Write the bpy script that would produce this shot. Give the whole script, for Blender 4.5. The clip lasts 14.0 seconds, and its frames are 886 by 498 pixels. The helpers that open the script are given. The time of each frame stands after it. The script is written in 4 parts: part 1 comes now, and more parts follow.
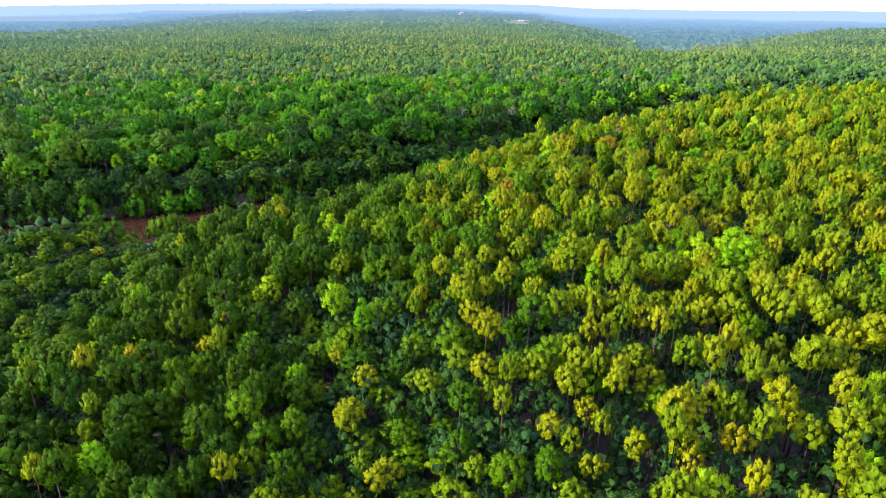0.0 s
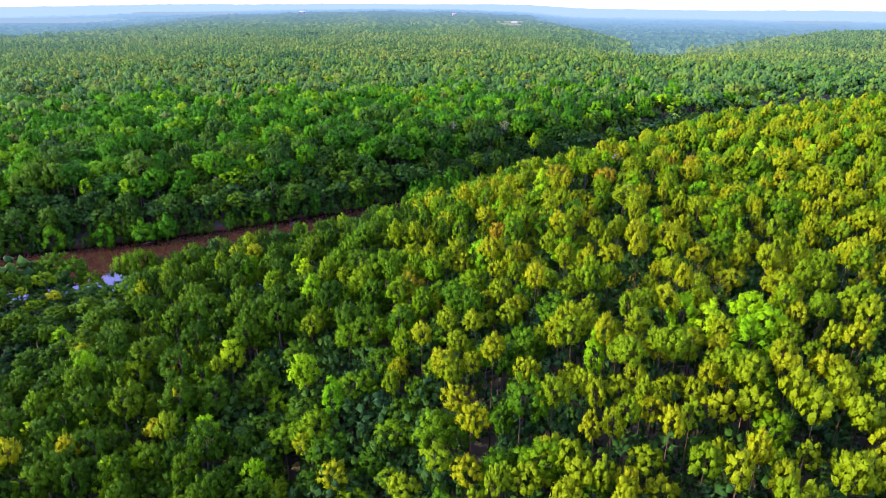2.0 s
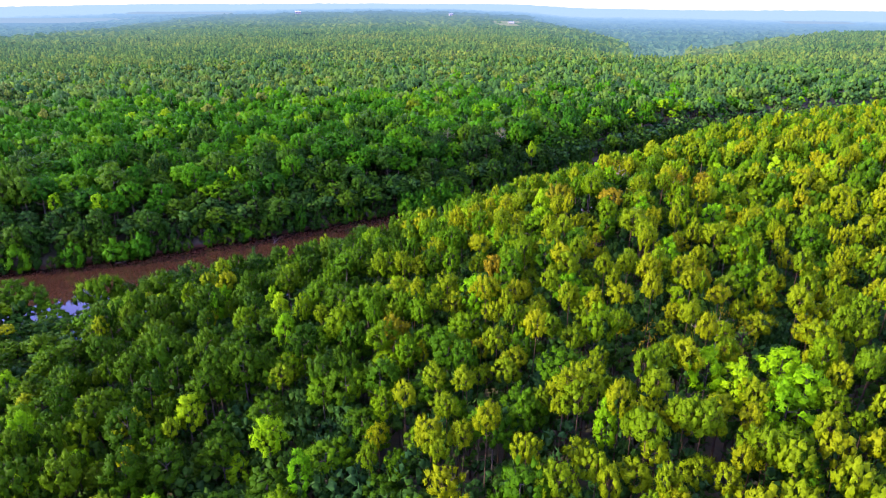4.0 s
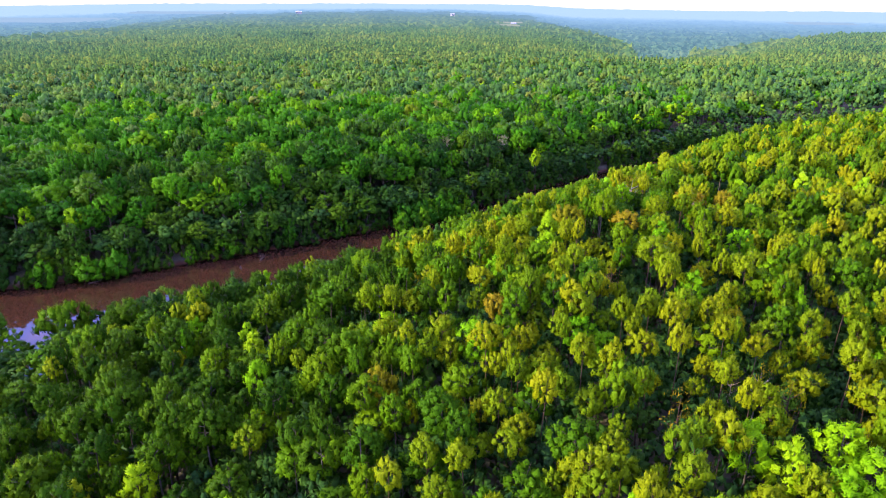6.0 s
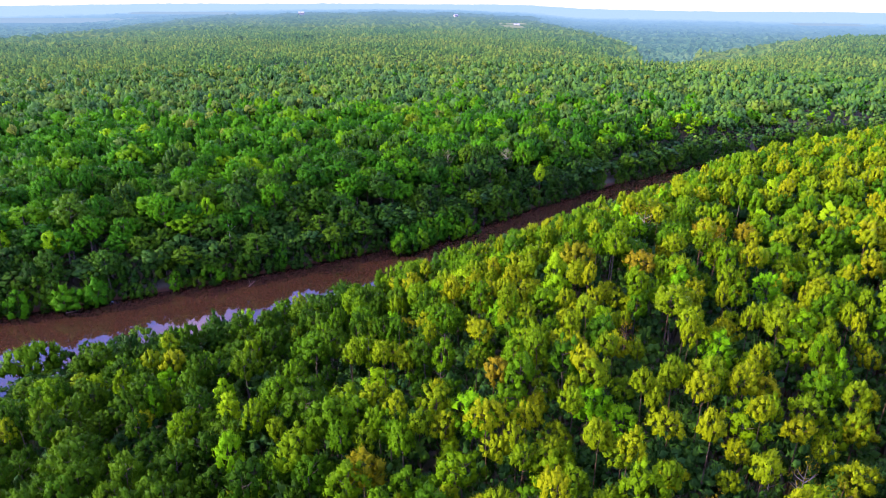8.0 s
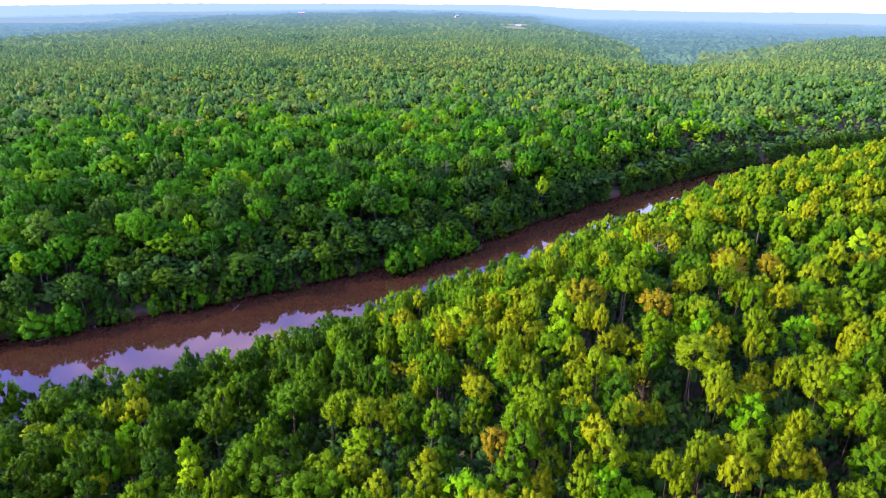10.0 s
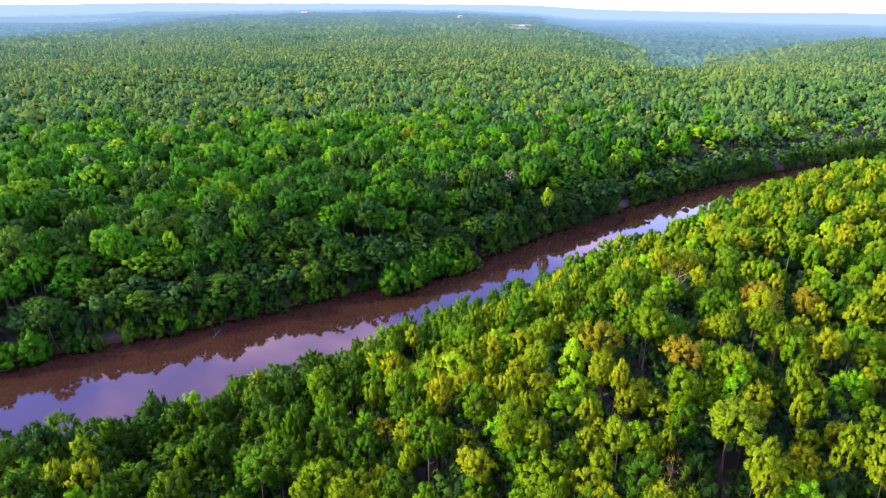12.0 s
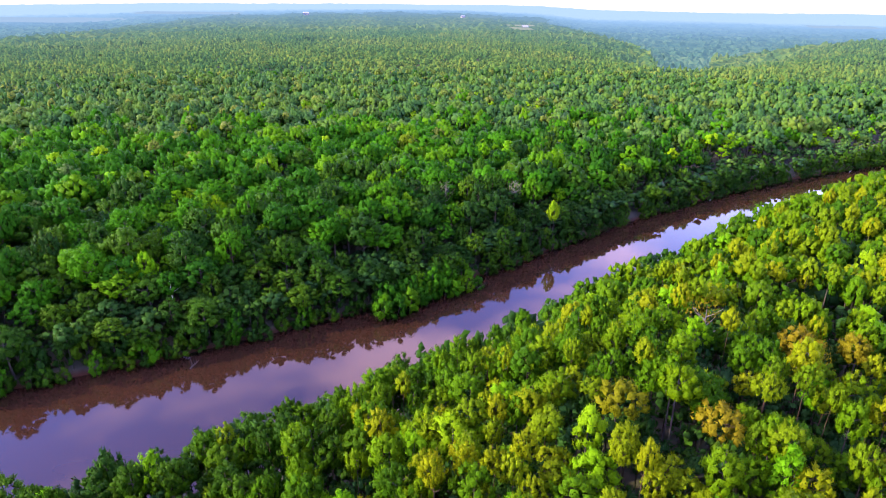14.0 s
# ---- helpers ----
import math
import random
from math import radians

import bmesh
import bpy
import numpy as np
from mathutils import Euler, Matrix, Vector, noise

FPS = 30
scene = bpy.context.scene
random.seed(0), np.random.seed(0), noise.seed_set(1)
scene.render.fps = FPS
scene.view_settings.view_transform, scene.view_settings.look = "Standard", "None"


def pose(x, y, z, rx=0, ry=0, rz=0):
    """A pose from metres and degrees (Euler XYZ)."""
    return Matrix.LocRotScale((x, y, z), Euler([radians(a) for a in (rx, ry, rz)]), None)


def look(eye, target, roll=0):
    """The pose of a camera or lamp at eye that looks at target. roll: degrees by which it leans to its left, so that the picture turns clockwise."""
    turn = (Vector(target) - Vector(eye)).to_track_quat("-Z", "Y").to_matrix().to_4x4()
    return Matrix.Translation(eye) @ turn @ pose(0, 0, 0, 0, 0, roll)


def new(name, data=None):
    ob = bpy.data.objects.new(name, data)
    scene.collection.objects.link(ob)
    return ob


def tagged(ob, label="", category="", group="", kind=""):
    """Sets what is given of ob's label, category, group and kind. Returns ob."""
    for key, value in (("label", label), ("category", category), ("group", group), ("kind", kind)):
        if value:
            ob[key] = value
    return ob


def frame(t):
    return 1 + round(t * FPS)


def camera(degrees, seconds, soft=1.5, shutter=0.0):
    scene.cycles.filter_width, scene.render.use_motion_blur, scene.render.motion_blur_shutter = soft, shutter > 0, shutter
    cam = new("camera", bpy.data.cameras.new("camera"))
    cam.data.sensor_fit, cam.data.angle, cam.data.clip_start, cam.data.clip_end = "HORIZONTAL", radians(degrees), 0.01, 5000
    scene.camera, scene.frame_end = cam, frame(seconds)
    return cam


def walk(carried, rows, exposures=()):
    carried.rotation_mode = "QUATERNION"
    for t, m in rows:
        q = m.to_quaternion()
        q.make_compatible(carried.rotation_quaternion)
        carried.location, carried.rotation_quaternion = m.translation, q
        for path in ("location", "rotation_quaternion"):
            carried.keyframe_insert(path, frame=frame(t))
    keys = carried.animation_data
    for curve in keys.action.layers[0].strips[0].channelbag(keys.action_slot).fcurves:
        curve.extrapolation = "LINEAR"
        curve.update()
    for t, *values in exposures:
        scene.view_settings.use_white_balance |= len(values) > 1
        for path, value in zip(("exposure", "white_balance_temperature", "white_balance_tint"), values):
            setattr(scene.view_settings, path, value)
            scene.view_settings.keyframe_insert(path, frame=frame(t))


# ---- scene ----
cam = camera(70.2, 14.0, soft=1.02)
METRES, EYE, TILT, LEAN, TURN = 100.0, 70.0, -21.4, -0.3, 0.0
ROWS = [
    (0.0, 0.0, 0.0, 0.0, -0.0, 0.0, -0.0),
    (0.5, 0.0059, 0.0325, 0.0261, 0.05, -0.04, 0.01),
    (1.0, 0.0117, 0.0623, 0.0521, 0.05, -0.04, 0.02),
    (1.5, 0.0168, 0.0904, 0.0775, -0.13, -0.04, 0.1),
    (2.0, 0.0216, 0.1191, 0.0993, -0.46, -0.05, 0.28),
    (2.5, 0.0262, 0.1496, 0.117, -0.67, -0.06, 0.36),
    (3.0, 0.0304, 0.1812, 0.1323, -0.72, -0.07, 0.39),
    (5.5, 0.0469, 0.3451, 0.2024, -0.64, -0.09, 0.24),
    (6.0, 0.0498, 0.379, 0.2165, -0.59, -0.08, 0.2),
    (6.5, 0.0525, 0.4102, 0.2331, -0.45, -0.07, 0.13),
    (7.0, 0.0553, 0.4365, 0.2539, -0.34, -0.1, 0.05),
    (7.5, 0.0583, 0.4621, 0.2741, -0.31, -0.07, 0.04),
    (8.0, 0.0611, 0.4861, 0.2937, -0.34, -0.1, 0.06),
    (10.5, 0.0768, 0.6321, 0.368, -0.2, -0.1, -0.11),
    (11.0, 0.0802, 0.6647, 0.3817, -0.11, -0.09, -0.17),
    (11.5, 0.0835, 0.6987, 0.3958, -0.04, -0.09, -0.21),
    (12.0, 0.0867, 0.733, 0.4103, 0.03, -0.11, -0.22),
    (12.5, 0.0896, 0.7682, 0.4245, 0.08, -0.12, -0.25),
    (13.0, 0.0925, 0.8016, 0.4393, 0.15, -0.13, -0.28),
    (13.5, 0.0953, 0.8371, 0.4528, 0.2, -0.11, -0.34),
    (14.0, 0.0974, 0.8701, 0.4675, 0.23, -0.1, -0.38),
]
walk(cam, [(t, pose(0, 0, EYE, TILT, LEAN, TURN) @ pose(METRES * x, METRES * y, METRES * z, 90 + pitch, roll, yaw)) for t, x, y, z, yaw, pitch, roll in ROWS])

# ---- sky, sun ----
scene.view_settings.exposure = 1.17
SUN_AZ, SUN_EL = radians(-99), radians(23)  # azimuth from +y towards +x
to_sun = Vector((math.sin(SUN_AZ) * math.cos(SUN_EL), math.cos(SUN_AZ) * math.cos(SUN_EL), math.sin(SUN_EL)))

world = bpy.data.worlds.new("sky")
scene.world = world
world.use_nodes = True
wn, wl = world.node_tree.nodes, world.node_tree.links
wn.clear()
sky = wn.new("ShaderNodeTexSky")
sky.sky_type, sky.sun_disc = "NISHITA", False
sky.sun_elevation, sky.sun_rotation = SUN_EL, SUN_AZ
sky.air_density, sky.dust_density, sky.ozone_density = 1.0, 0.4, 4.5
coord = wn.new("ShaderNodeTexCoord")
stretch = wn.new("ShaderNodeMapping")
stretch.inputs["Scale"].default_value = (1.0, 1.0, 2.6)
puffs = wn.new("ShaderNodeTexNoise")
puffs.inputs["Scale"].default_value, puffs.inputs["Detail"].default_value, puffs.inputs["Roughness"].default_value = 2.1, 6.0, 0.55
cover = wn.new("ShaderNodeMapRange")
cover.inputs["From Min"].default_value, cover.inputs["From Max"].default_value = 0.5, 0.64
cover.inputs["To Max"].default_value = 0.75
cloud = wn.new("ShaderNodeMix")
cloud.data_type = "RGBA"
cloud.inputs[7].default_value = (6.6, 4.2, 6.2, 1)
back = wn.new("ShaderNodeBackground")
back.inputs["Strength"].default_value = 0.44
wout = wn.new("ShaderNodeOutputWorld")
wl.new(coord.outputs["Generated"], stretch.inputs["Vector"])
wl.new(stretch.outputs[0], puffs.inputs["Vector"])
wl.new(puffs.outputs[0], cover.inputs["Value"])
wl.new(cover.outputs[0], cloud.inputs[0])
deep = wn.new("ShaderNodeMix")  # a violet-blue evening sky between the clouds
deep.data_type, deep.blend_type = "RGBA", "MULTIPLY"
deep.inputs[0].default_value = 1.0
deep.inputs[7].default_value = (0.98, 0.80, 1.5, 1)
wl.new(sky.outputs[0], deep.inputs[6])
wl.new(deep.outputs[2], cloud.inputs[6])
parts = wn.new("ShaderNodeSeparateXYZ")
low_sky = wn.new("ShaderNodeMapRange")
low_sky.interpolation_type = "SMOOTHSTEP"
low_sky.inputs["From Min"].default_value, low_sky.inputs["From Max"].default_value = 0.42, 0.06
low_sky.inputs["To Max"].default_value = 0.85
veil = wn.new("ShaderNodeMix")
veil.data_type = "RGBA"
haze = wn.new("ShaderNodeMix")  # the veil is creamy and dimmer where it meets the horizon
haze.data_type = "RGBA"
haze.inputs[6].default_value, haze.inputs[7].default_value = (0.94, 0.92, 0.89, 1), (7.5, 7.0, 6.9, 1)
lift = wn.new("ShaderNodeMapRange")
lift.interpolation_type = "SMOOTHSTEP"
lift.inputs["From Min"].default_value, lift.inputs["From Max"].default_value = 0.01, 0.16
wl.new(parts.outputs["Z"], lift.inputs["Value"])
wl.new(lift.outputs[0], haze.inputs[0])
wl.new(haze.outputs[2], veil.inputs[7])
wl.new(coord.outputs["Generated"], parts.inputs[0])
wl.new(parts.outputs["Z"], low_sky.inputs["Value"])
wl.new(low_sky.outputs[0], veil.inputs[0])
wl.new(cloud.outputs[2], veil.inputs[6])
wl.new(veil.outputs[2], back.inputs["Color"])
wl.new(back.outputs[0], wout.inputs["Surface"])

lamp = bpy.data.lights.new("sun", "SUN")
lamp.energy, lamp.angle, lamp.color = 4.5, radians(0.6), (1.0, 0.84, 0.58)
sun = new("sun", lamp)
sun.matrix_world = look(to_sun * 900, (0, 0, 0))


# ---- materials ----
def material(name):
    m = bpy.data.materials.new(name)
    m.use_nodes = True
    m.node_tree.nodes.clear()
    return m, m.node_tree.nodes, m.node_tree.links


def math_node(n, l, op, a, b):
    node = n.new("ShaderNodeMath")
    node.operation = op
    for socket, v in zip(node.inputs, (a, b)):
        if isinstance(v, (int, float)):
            socket.default_value = v
        else:
            l.new(v, socket)
    return node.outputs[0]


def ramp_node(n, l, fac, stops):
    node = n.new("ShaderNodeValToRGB")
    e = node.color_ramp.elements
    e[0].position, e[0].color = stops[0][0], (*stops[0][1], 1)
    e[1].position, e[1].color = stops[-1][0], (*stops[-1][1], 1)
    for p, c in stops[1:-1]:
        k = e.new(p)
        k.color = (*c, 1)
    l.new(fac, node.inputs[0])
    return node.outputs[0]


def noise_node(n, l, vector, scale, detail=3.0, rough=0.55):
    node = n.new("ShaderNodeTexNoise")
    node.inputs["Scale"].default_value, node.inputs["Detail"].default_value, node.inputs["Roughness"].default_value = scale, detail, rough
    l.new(vector, node.inputs["Vector"])
    return node.outputs[0]


def leaf_material(name, stops, through_light=0.22, gloss=0.05, lacy=0.0):
    """Foliage: a hue for each tree, small changes from leaf to leaf, light coming through the leaves."""
    m, n, l = material(name)
    info, geo, tint = n.new("ShaderNodeObjectInfo"), n.new("ShaderNodeNewGeometry"), n.new("ShaderNodeAttribute")
    tint.attribute_name = "tint"
    each = math_node(n, l, "FRACT", math_node(n, l, "ADD", info.outputs["Random"], tint.outputs["Fac"]), 0)
    patch = noise_node(n, l, geo.outputs["Position"], 0.03, 2.0)
    shifted = math_node(n, l, "ADD", math_node(n, l, "MULTIPLY", each, 0.72), math_node(n, l, "MULTIPLY", math_node(n, l, "SUBTRACT", patch, 0.22), 0.5))
    hue = ramp_node(n, l, shifted, stops)
    fine = noise_node(n, l, geo.outputs["Position"], 2.2, 3.0, 0.7)
    leaf = math_node(n, l, "ADD", math_node(n, l, "MULTIPLY", geo.outputs["Random Per Island"], 0.25), math_node(n, l, "MULTIPLY", fine, 0.9))
    vary = n.new("ShaderNodeHueSaturation")
    l.new(math_node(n, l, "ADD", leaf, 0.42), vary.inputs["Value"])
    vary.inputs["Saturation"].default_value = 1.0
    l.new(hue, vary.inputs["Color"])
    body = n.new("ShaderNodeBsdfPrincipled")
    body.inputs["Roughness"].default_value = 0.5
    body.inputs["Specular IOR Level"].default_value = gloss
    l.new(vary.outputs[0], body.inputs["Base Color"])
    glow = n.new("ShaderNodeBsdfTranslucent")
    l.new(vary.outputs[0], glow.inputs["Color"])
    mix = n.new("ShaderNodeMixShader")
    mix.inputs[0].default_value = through_light
    out = n.new("ShaderNodeOutputMaterial")
    l.new(body.outputs[0], mix.inputs[1])
    l.new(glow.outputs[0], mix.inputs[2])
    if lacy:  # sprays of single leaves with gaps between them
        gaps = noise_node(n, l, geo.outputs["Position"], 5.2, 1.0)
        bare, clear = n.new("ShaderNodeMixShader"), n.new("ShaderNodeBsdfTransparent")
        l.new(math_node(n, l, "LESS_THAN", gaps, lacy), bare.inputs[0])
        l.new(mix.outputs[0], bare.inputs[1])
        l.new(clear.outputs[0], bare.inputs[2])
        mix = bare
    l.new(mix.outputs[0], out.inputs["Surface"])
    return m


def rough_material(name, dark, light, scale, rough=0.9, relief=0.4, stretch_z=1.0, clay=False):
    m, n, l = material(name)
    tc, mp = n.new("ShaderNodeTexCoord"), n.new("ShaderNodeMapping")
    mp.inputs["Scale"].default_value = (1, 1, stretch_z)
    l.new(tc.outputs["Object"], mp.inputs["Vector"])
    big, small = noise_node(n, l, mp.outputs[0], scale * 0.15, 3.0), noise_node(n, l, mp.outputs[0], scale, 6.0, 0.65)
    both = math_node(n, l, "ADD", math_node(n, l, "MULTIPLY", big, 0.5), math_node(n, l, "MULTIPLY", small, 0.5))
    body = n.new("ShaderNodeBsdfPrincipled")
    body.inputs["Roughness"].default_value = rough
    body.inputs["Specular IOR Level"].default_value = 0.1
    colour = ramp_node(n, l, both, [(0.33, dark), (0.67, light)])
    if clay:  # red-brown clay shows on the cut bank, up to about a metre over the water
        split, wet, blend = n.new("ShaderNodeSeparateXYZ"), n.new("ShaderNodeMapRange"), n.new("ShaderNodeMix")
        l.new(tc.outputs["Object"], split.inputs[0])
        shore = n.new("ShaderNodeAttribute")
        shore.attribute_name = "tint"
        l.new(math_node(n, l, "ADD", split.outputs["Z"], small), wet.inputs["Value"])
        wet.inputs["From Min"].default_value, wet.inputs["From Max"].default_value = 2.45, 1.75
        blend.data_type = "RGBA"
        blend.inputs[7].default_value = (0.075, 0.032, 0.018, 1)
        l.new(math_node(n, l, "MULTIPLY", wet.outputs[0], shore.outputs["Fac"]), blend.inputs[0])
        l.new(colour, blend.inputs[6])
        colour = blend.outputs[2]
    l.new(colour, body.inputs["Base Color"])
    bump = n.new("ShaderNodeBump")
    bump.inputs["Strength"].default_value = relief
    l.new(small, bump.inputs["Height"])
    l.new(bump.outputs[0], body.inputs["Normal"])
    out = n.new("ShaderNodeOutputMaterial")
    l.new(body.outputs[0], out.inputs["Surface"])
    return m


PINE = leaf_material("pine_needles", [(0.0, (0.066, 0.148, 0.003)), (0.3, (0.112, 0.188, 0.003)), (0.6, (0.158, 0.216, 0.003)), (0.88, (0.200, 0.230, 0.003)), (1.0, (0.245, 0.212, 0.004))], gloss=0.03, lacy=0.37)
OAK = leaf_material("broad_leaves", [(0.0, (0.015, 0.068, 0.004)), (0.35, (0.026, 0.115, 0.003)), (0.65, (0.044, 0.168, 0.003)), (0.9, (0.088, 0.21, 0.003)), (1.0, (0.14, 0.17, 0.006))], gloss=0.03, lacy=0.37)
HILL_OAK = leaf_material("hill_oak_leaves", [(0.0, (0.027, 0.088, 0.003)), (0.35, (0.048, 0.126, 0.002)), (0.65, (0.074, 0.164, 0.002)), (0.9, (0.112, 0.194, 0.002)), (1.0, (0.118, 0.150, 0.004))], gloss=0.03, lacy=0.37)
# hill oak leaves darkened, putting the left slope's shade into the colour
SHADED_OAK = leaf_material("shaded_oak_leaves", [(0.0, (0.014, 0.050, 0.002)), (0.4, (0.027, 0.075, 0.002)), (0.75, (0.044, 0.104, 0.002)), (1.0, (0.072, 0.132, 0.002))], gloss=0.03, lacy=0.37)
# bank leaves darkened so that the far bank's shade sits in their colour
SHADED_BANK_OAK = leaf_material("shaded_bank_leaves", [(0.0, (0.011, 0.040, 0.005)), (0.35, (0.019, 0.065, 0.004)), (0.65, (0.034, 0.100, 0.003)), (0.9, (0.060, 0.135, 0.003)), (1.0, (0.085, 0.13, 0.004))], gloss=0.05, lacy=0.37)
LIME = leaf_material("young_bright_leaves", [(0.0, (0.09, 0.28, 0.004)), (0.5, (0.16, 0.34, 0.004)), (1.0, (0.25, 0.39, 0.006))], 0.35, gloss=0.03, lacy=0.36)
TULIP = leaf_material("bright_yellow_green_leaves", [(0.0, (0.14, 0.34, 0.004)), (0.5, (0.20, 0.41, 0.004)), (1.0, (0.29, 0.46, 0.006))], 0.35, gloss=0.03, lacy=0.36)
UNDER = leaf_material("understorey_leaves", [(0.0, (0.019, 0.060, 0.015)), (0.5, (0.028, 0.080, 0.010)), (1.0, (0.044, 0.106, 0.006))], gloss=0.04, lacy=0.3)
# distant leaf copies: bluer, duller base colours with haze put into them
HAZED_PINE = leaf_material("hazed_needles", [(0.0, (0.046, 0.108, 0.024)), (0.5, (0.092, 0.155, 0.022)), (1.0, (0.165, 0.19, 0.022))], gloss=0.03)
HAZED_OAK = leaf_material("hazed_leaves", [(0.0, (0.032, 0.094, 0.024)), (0.5, (0.058, 0.140, 0.022)), (0.85, (0.098, 0.185, 0.020)), (1.0, (0.15, 0.175, 0.022))], gloss=0.03)
RUST = leaf_material("browning_leaves", [(0.0, (0.13, 0.175, 0.004)), (0.5, (0.175, 0.170, 0.005)), (1.0, (0.215, 0.155, 0.008))], 0.3, gloss=0.03, lacy=0.37)
GREY = leaf_material("thin_grey_leaves", [(0.0, (0.14, 0.15, 0.07)), (1.0, (0.2, 0.19, 0.10))], 0.2)
PINE_BARK = rough_material("pine_bark", (0.04, 0.026, 0.018), (0.11, 0.068, 0.045), 3.0, 0.92, 0.6, 0.25)
OAK_BARK = rough_material("grey_bark", (0.04, 0.034, 0.027), (0.12, 0.10, 0.08), 3.0, 0.92, 0.6, 0.25)
PALE_BARK = rough_material("pale_mottled_bark", (0.3, 0.27, 0.22), (0.62, 0.58, 0.5), 1.5, 0.8, 0.3, 0.5)
WEATHERED = rough_material("weathered_dead_wood", (0.16, 0.12, 0.09), (0.36, 0.3, 0.24), 2.0, 0.9, 0.4, 0.3)
FLOOR = rough_material("forest_floor", (0.045, 0.055, 0.035), (0.11, 0.095, 0.055), 0.8, 0.95, 0.5, clay=True)


def water_material():
    m, n, l = material("silty_river_water")
    geo = n.new("ShaderNodeNewGeometry")
    mp = n.new("ShaderNodeMapping")
    mp.inputs["Rotation"].default_value, mp.inputs["Scale"].default_value = (0, 0, radians(-35)), (0.5, 1.2, 1)
    l.new(geo.outputs["Position"], mp.inputs["Vector"])
    silt = noise_node(n, l, mp.outputs[0], 0.03, 4.0)
    body = n.new("ShaderNodeBsdfPrincipled")
    l.new(ramp_node(n, l, silt, [(0.3, (0.027, 0.012, 0.006)), (0.7, (0.038, 0.016, 0.008))]), body.inputs["Base Color"])
    body.inputs["Roughness"].default_value, body.inputs["IOR"].default_value = 0.03, 1.40
    bump = n.new("ShaderNodeBump")
    bump.inputs["Strength"].default_value, bump.inputs["Distance"].default_value = 0.03, 0.05
    l.new(noise_node(n, l, mp.outputs[0], 0.9, 3.0), bump.inputs["Height"])
    l.new(bump.outputs[0], body.inputs["Normal"])
    out = n.new("ShaderNodeOutputMaterial")
    l.new(body.outputs[0], out.inputs["Surface"])
    return m


WATER = water_material()


def hazed_material(name, woods, start, end, least, most, airs):
    """The far wooded country: the woods' own colour, with haze painted over it as emission that grows with distance."""
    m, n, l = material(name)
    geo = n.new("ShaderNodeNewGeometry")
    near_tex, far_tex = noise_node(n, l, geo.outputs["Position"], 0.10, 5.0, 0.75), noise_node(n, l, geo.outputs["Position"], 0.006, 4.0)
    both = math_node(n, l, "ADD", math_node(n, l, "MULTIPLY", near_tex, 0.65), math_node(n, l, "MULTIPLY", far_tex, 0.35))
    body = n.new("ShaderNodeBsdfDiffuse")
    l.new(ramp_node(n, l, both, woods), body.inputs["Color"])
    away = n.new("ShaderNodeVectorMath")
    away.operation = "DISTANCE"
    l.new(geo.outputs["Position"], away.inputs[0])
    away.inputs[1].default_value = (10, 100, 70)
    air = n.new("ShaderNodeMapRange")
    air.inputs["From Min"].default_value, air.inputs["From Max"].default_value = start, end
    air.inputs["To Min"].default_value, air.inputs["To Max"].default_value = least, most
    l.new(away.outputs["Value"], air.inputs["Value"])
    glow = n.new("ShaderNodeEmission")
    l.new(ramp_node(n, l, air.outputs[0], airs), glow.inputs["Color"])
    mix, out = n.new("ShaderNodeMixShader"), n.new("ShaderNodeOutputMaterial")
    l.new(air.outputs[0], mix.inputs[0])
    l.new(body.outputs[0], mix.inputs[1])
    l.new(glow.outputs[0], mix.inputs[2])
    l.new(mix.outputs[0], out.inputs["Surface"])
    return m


# far surfaces with haze painted in as emission, more of it farther off
FAR_HILL = hazed_material("hazed_hill_woods", [(0.40, (0.02, 0.06, 0.03)), (0.5, (0.07, 0.125, 0.025)), (0.6, (0.15, 0.18, 0.03))],
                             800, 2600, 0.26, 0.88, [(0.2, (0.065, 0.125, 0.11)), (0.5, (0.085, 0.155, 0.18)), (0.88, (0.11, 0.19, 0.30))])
FAR_PLAIN = hazed_material("hazed_plain_woods", [(0.40, (0.02, 0.06, 0.05)), (0.5, (0.06, 0.12, 0.06)), (0.6, (0.11, 0.16, 0.07))],
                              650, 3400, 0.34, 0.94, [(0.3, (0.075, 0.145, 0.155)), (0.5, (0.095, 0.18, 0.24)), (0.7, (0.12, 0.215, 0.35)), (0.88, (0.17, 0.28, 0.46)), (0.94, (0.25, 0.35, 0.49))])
HAZED_CROWNS = hazed_material("hazed_tree_crowns", [(0.40, (0.025, 0.075, 0.022)), (0.5, (0.075, 0.14, 0.022)), (0.6, (0.15, 0.185, 0.025))],
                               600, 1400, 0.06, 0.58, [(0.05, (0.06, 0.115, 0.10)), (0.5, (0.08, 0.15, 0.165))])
FAR_FIELD = hazed_material("hazed_meadow", [(0.35, (0.16, 0.17, 0.05)), (0.5, (0.26, 0.25, 0.09)), (0.65, (0.34, 0.30, 0.13))],
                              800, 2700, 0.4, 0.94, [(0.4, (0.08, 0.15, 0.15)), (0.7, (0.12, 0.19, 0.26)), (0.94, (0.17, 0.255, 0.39))])


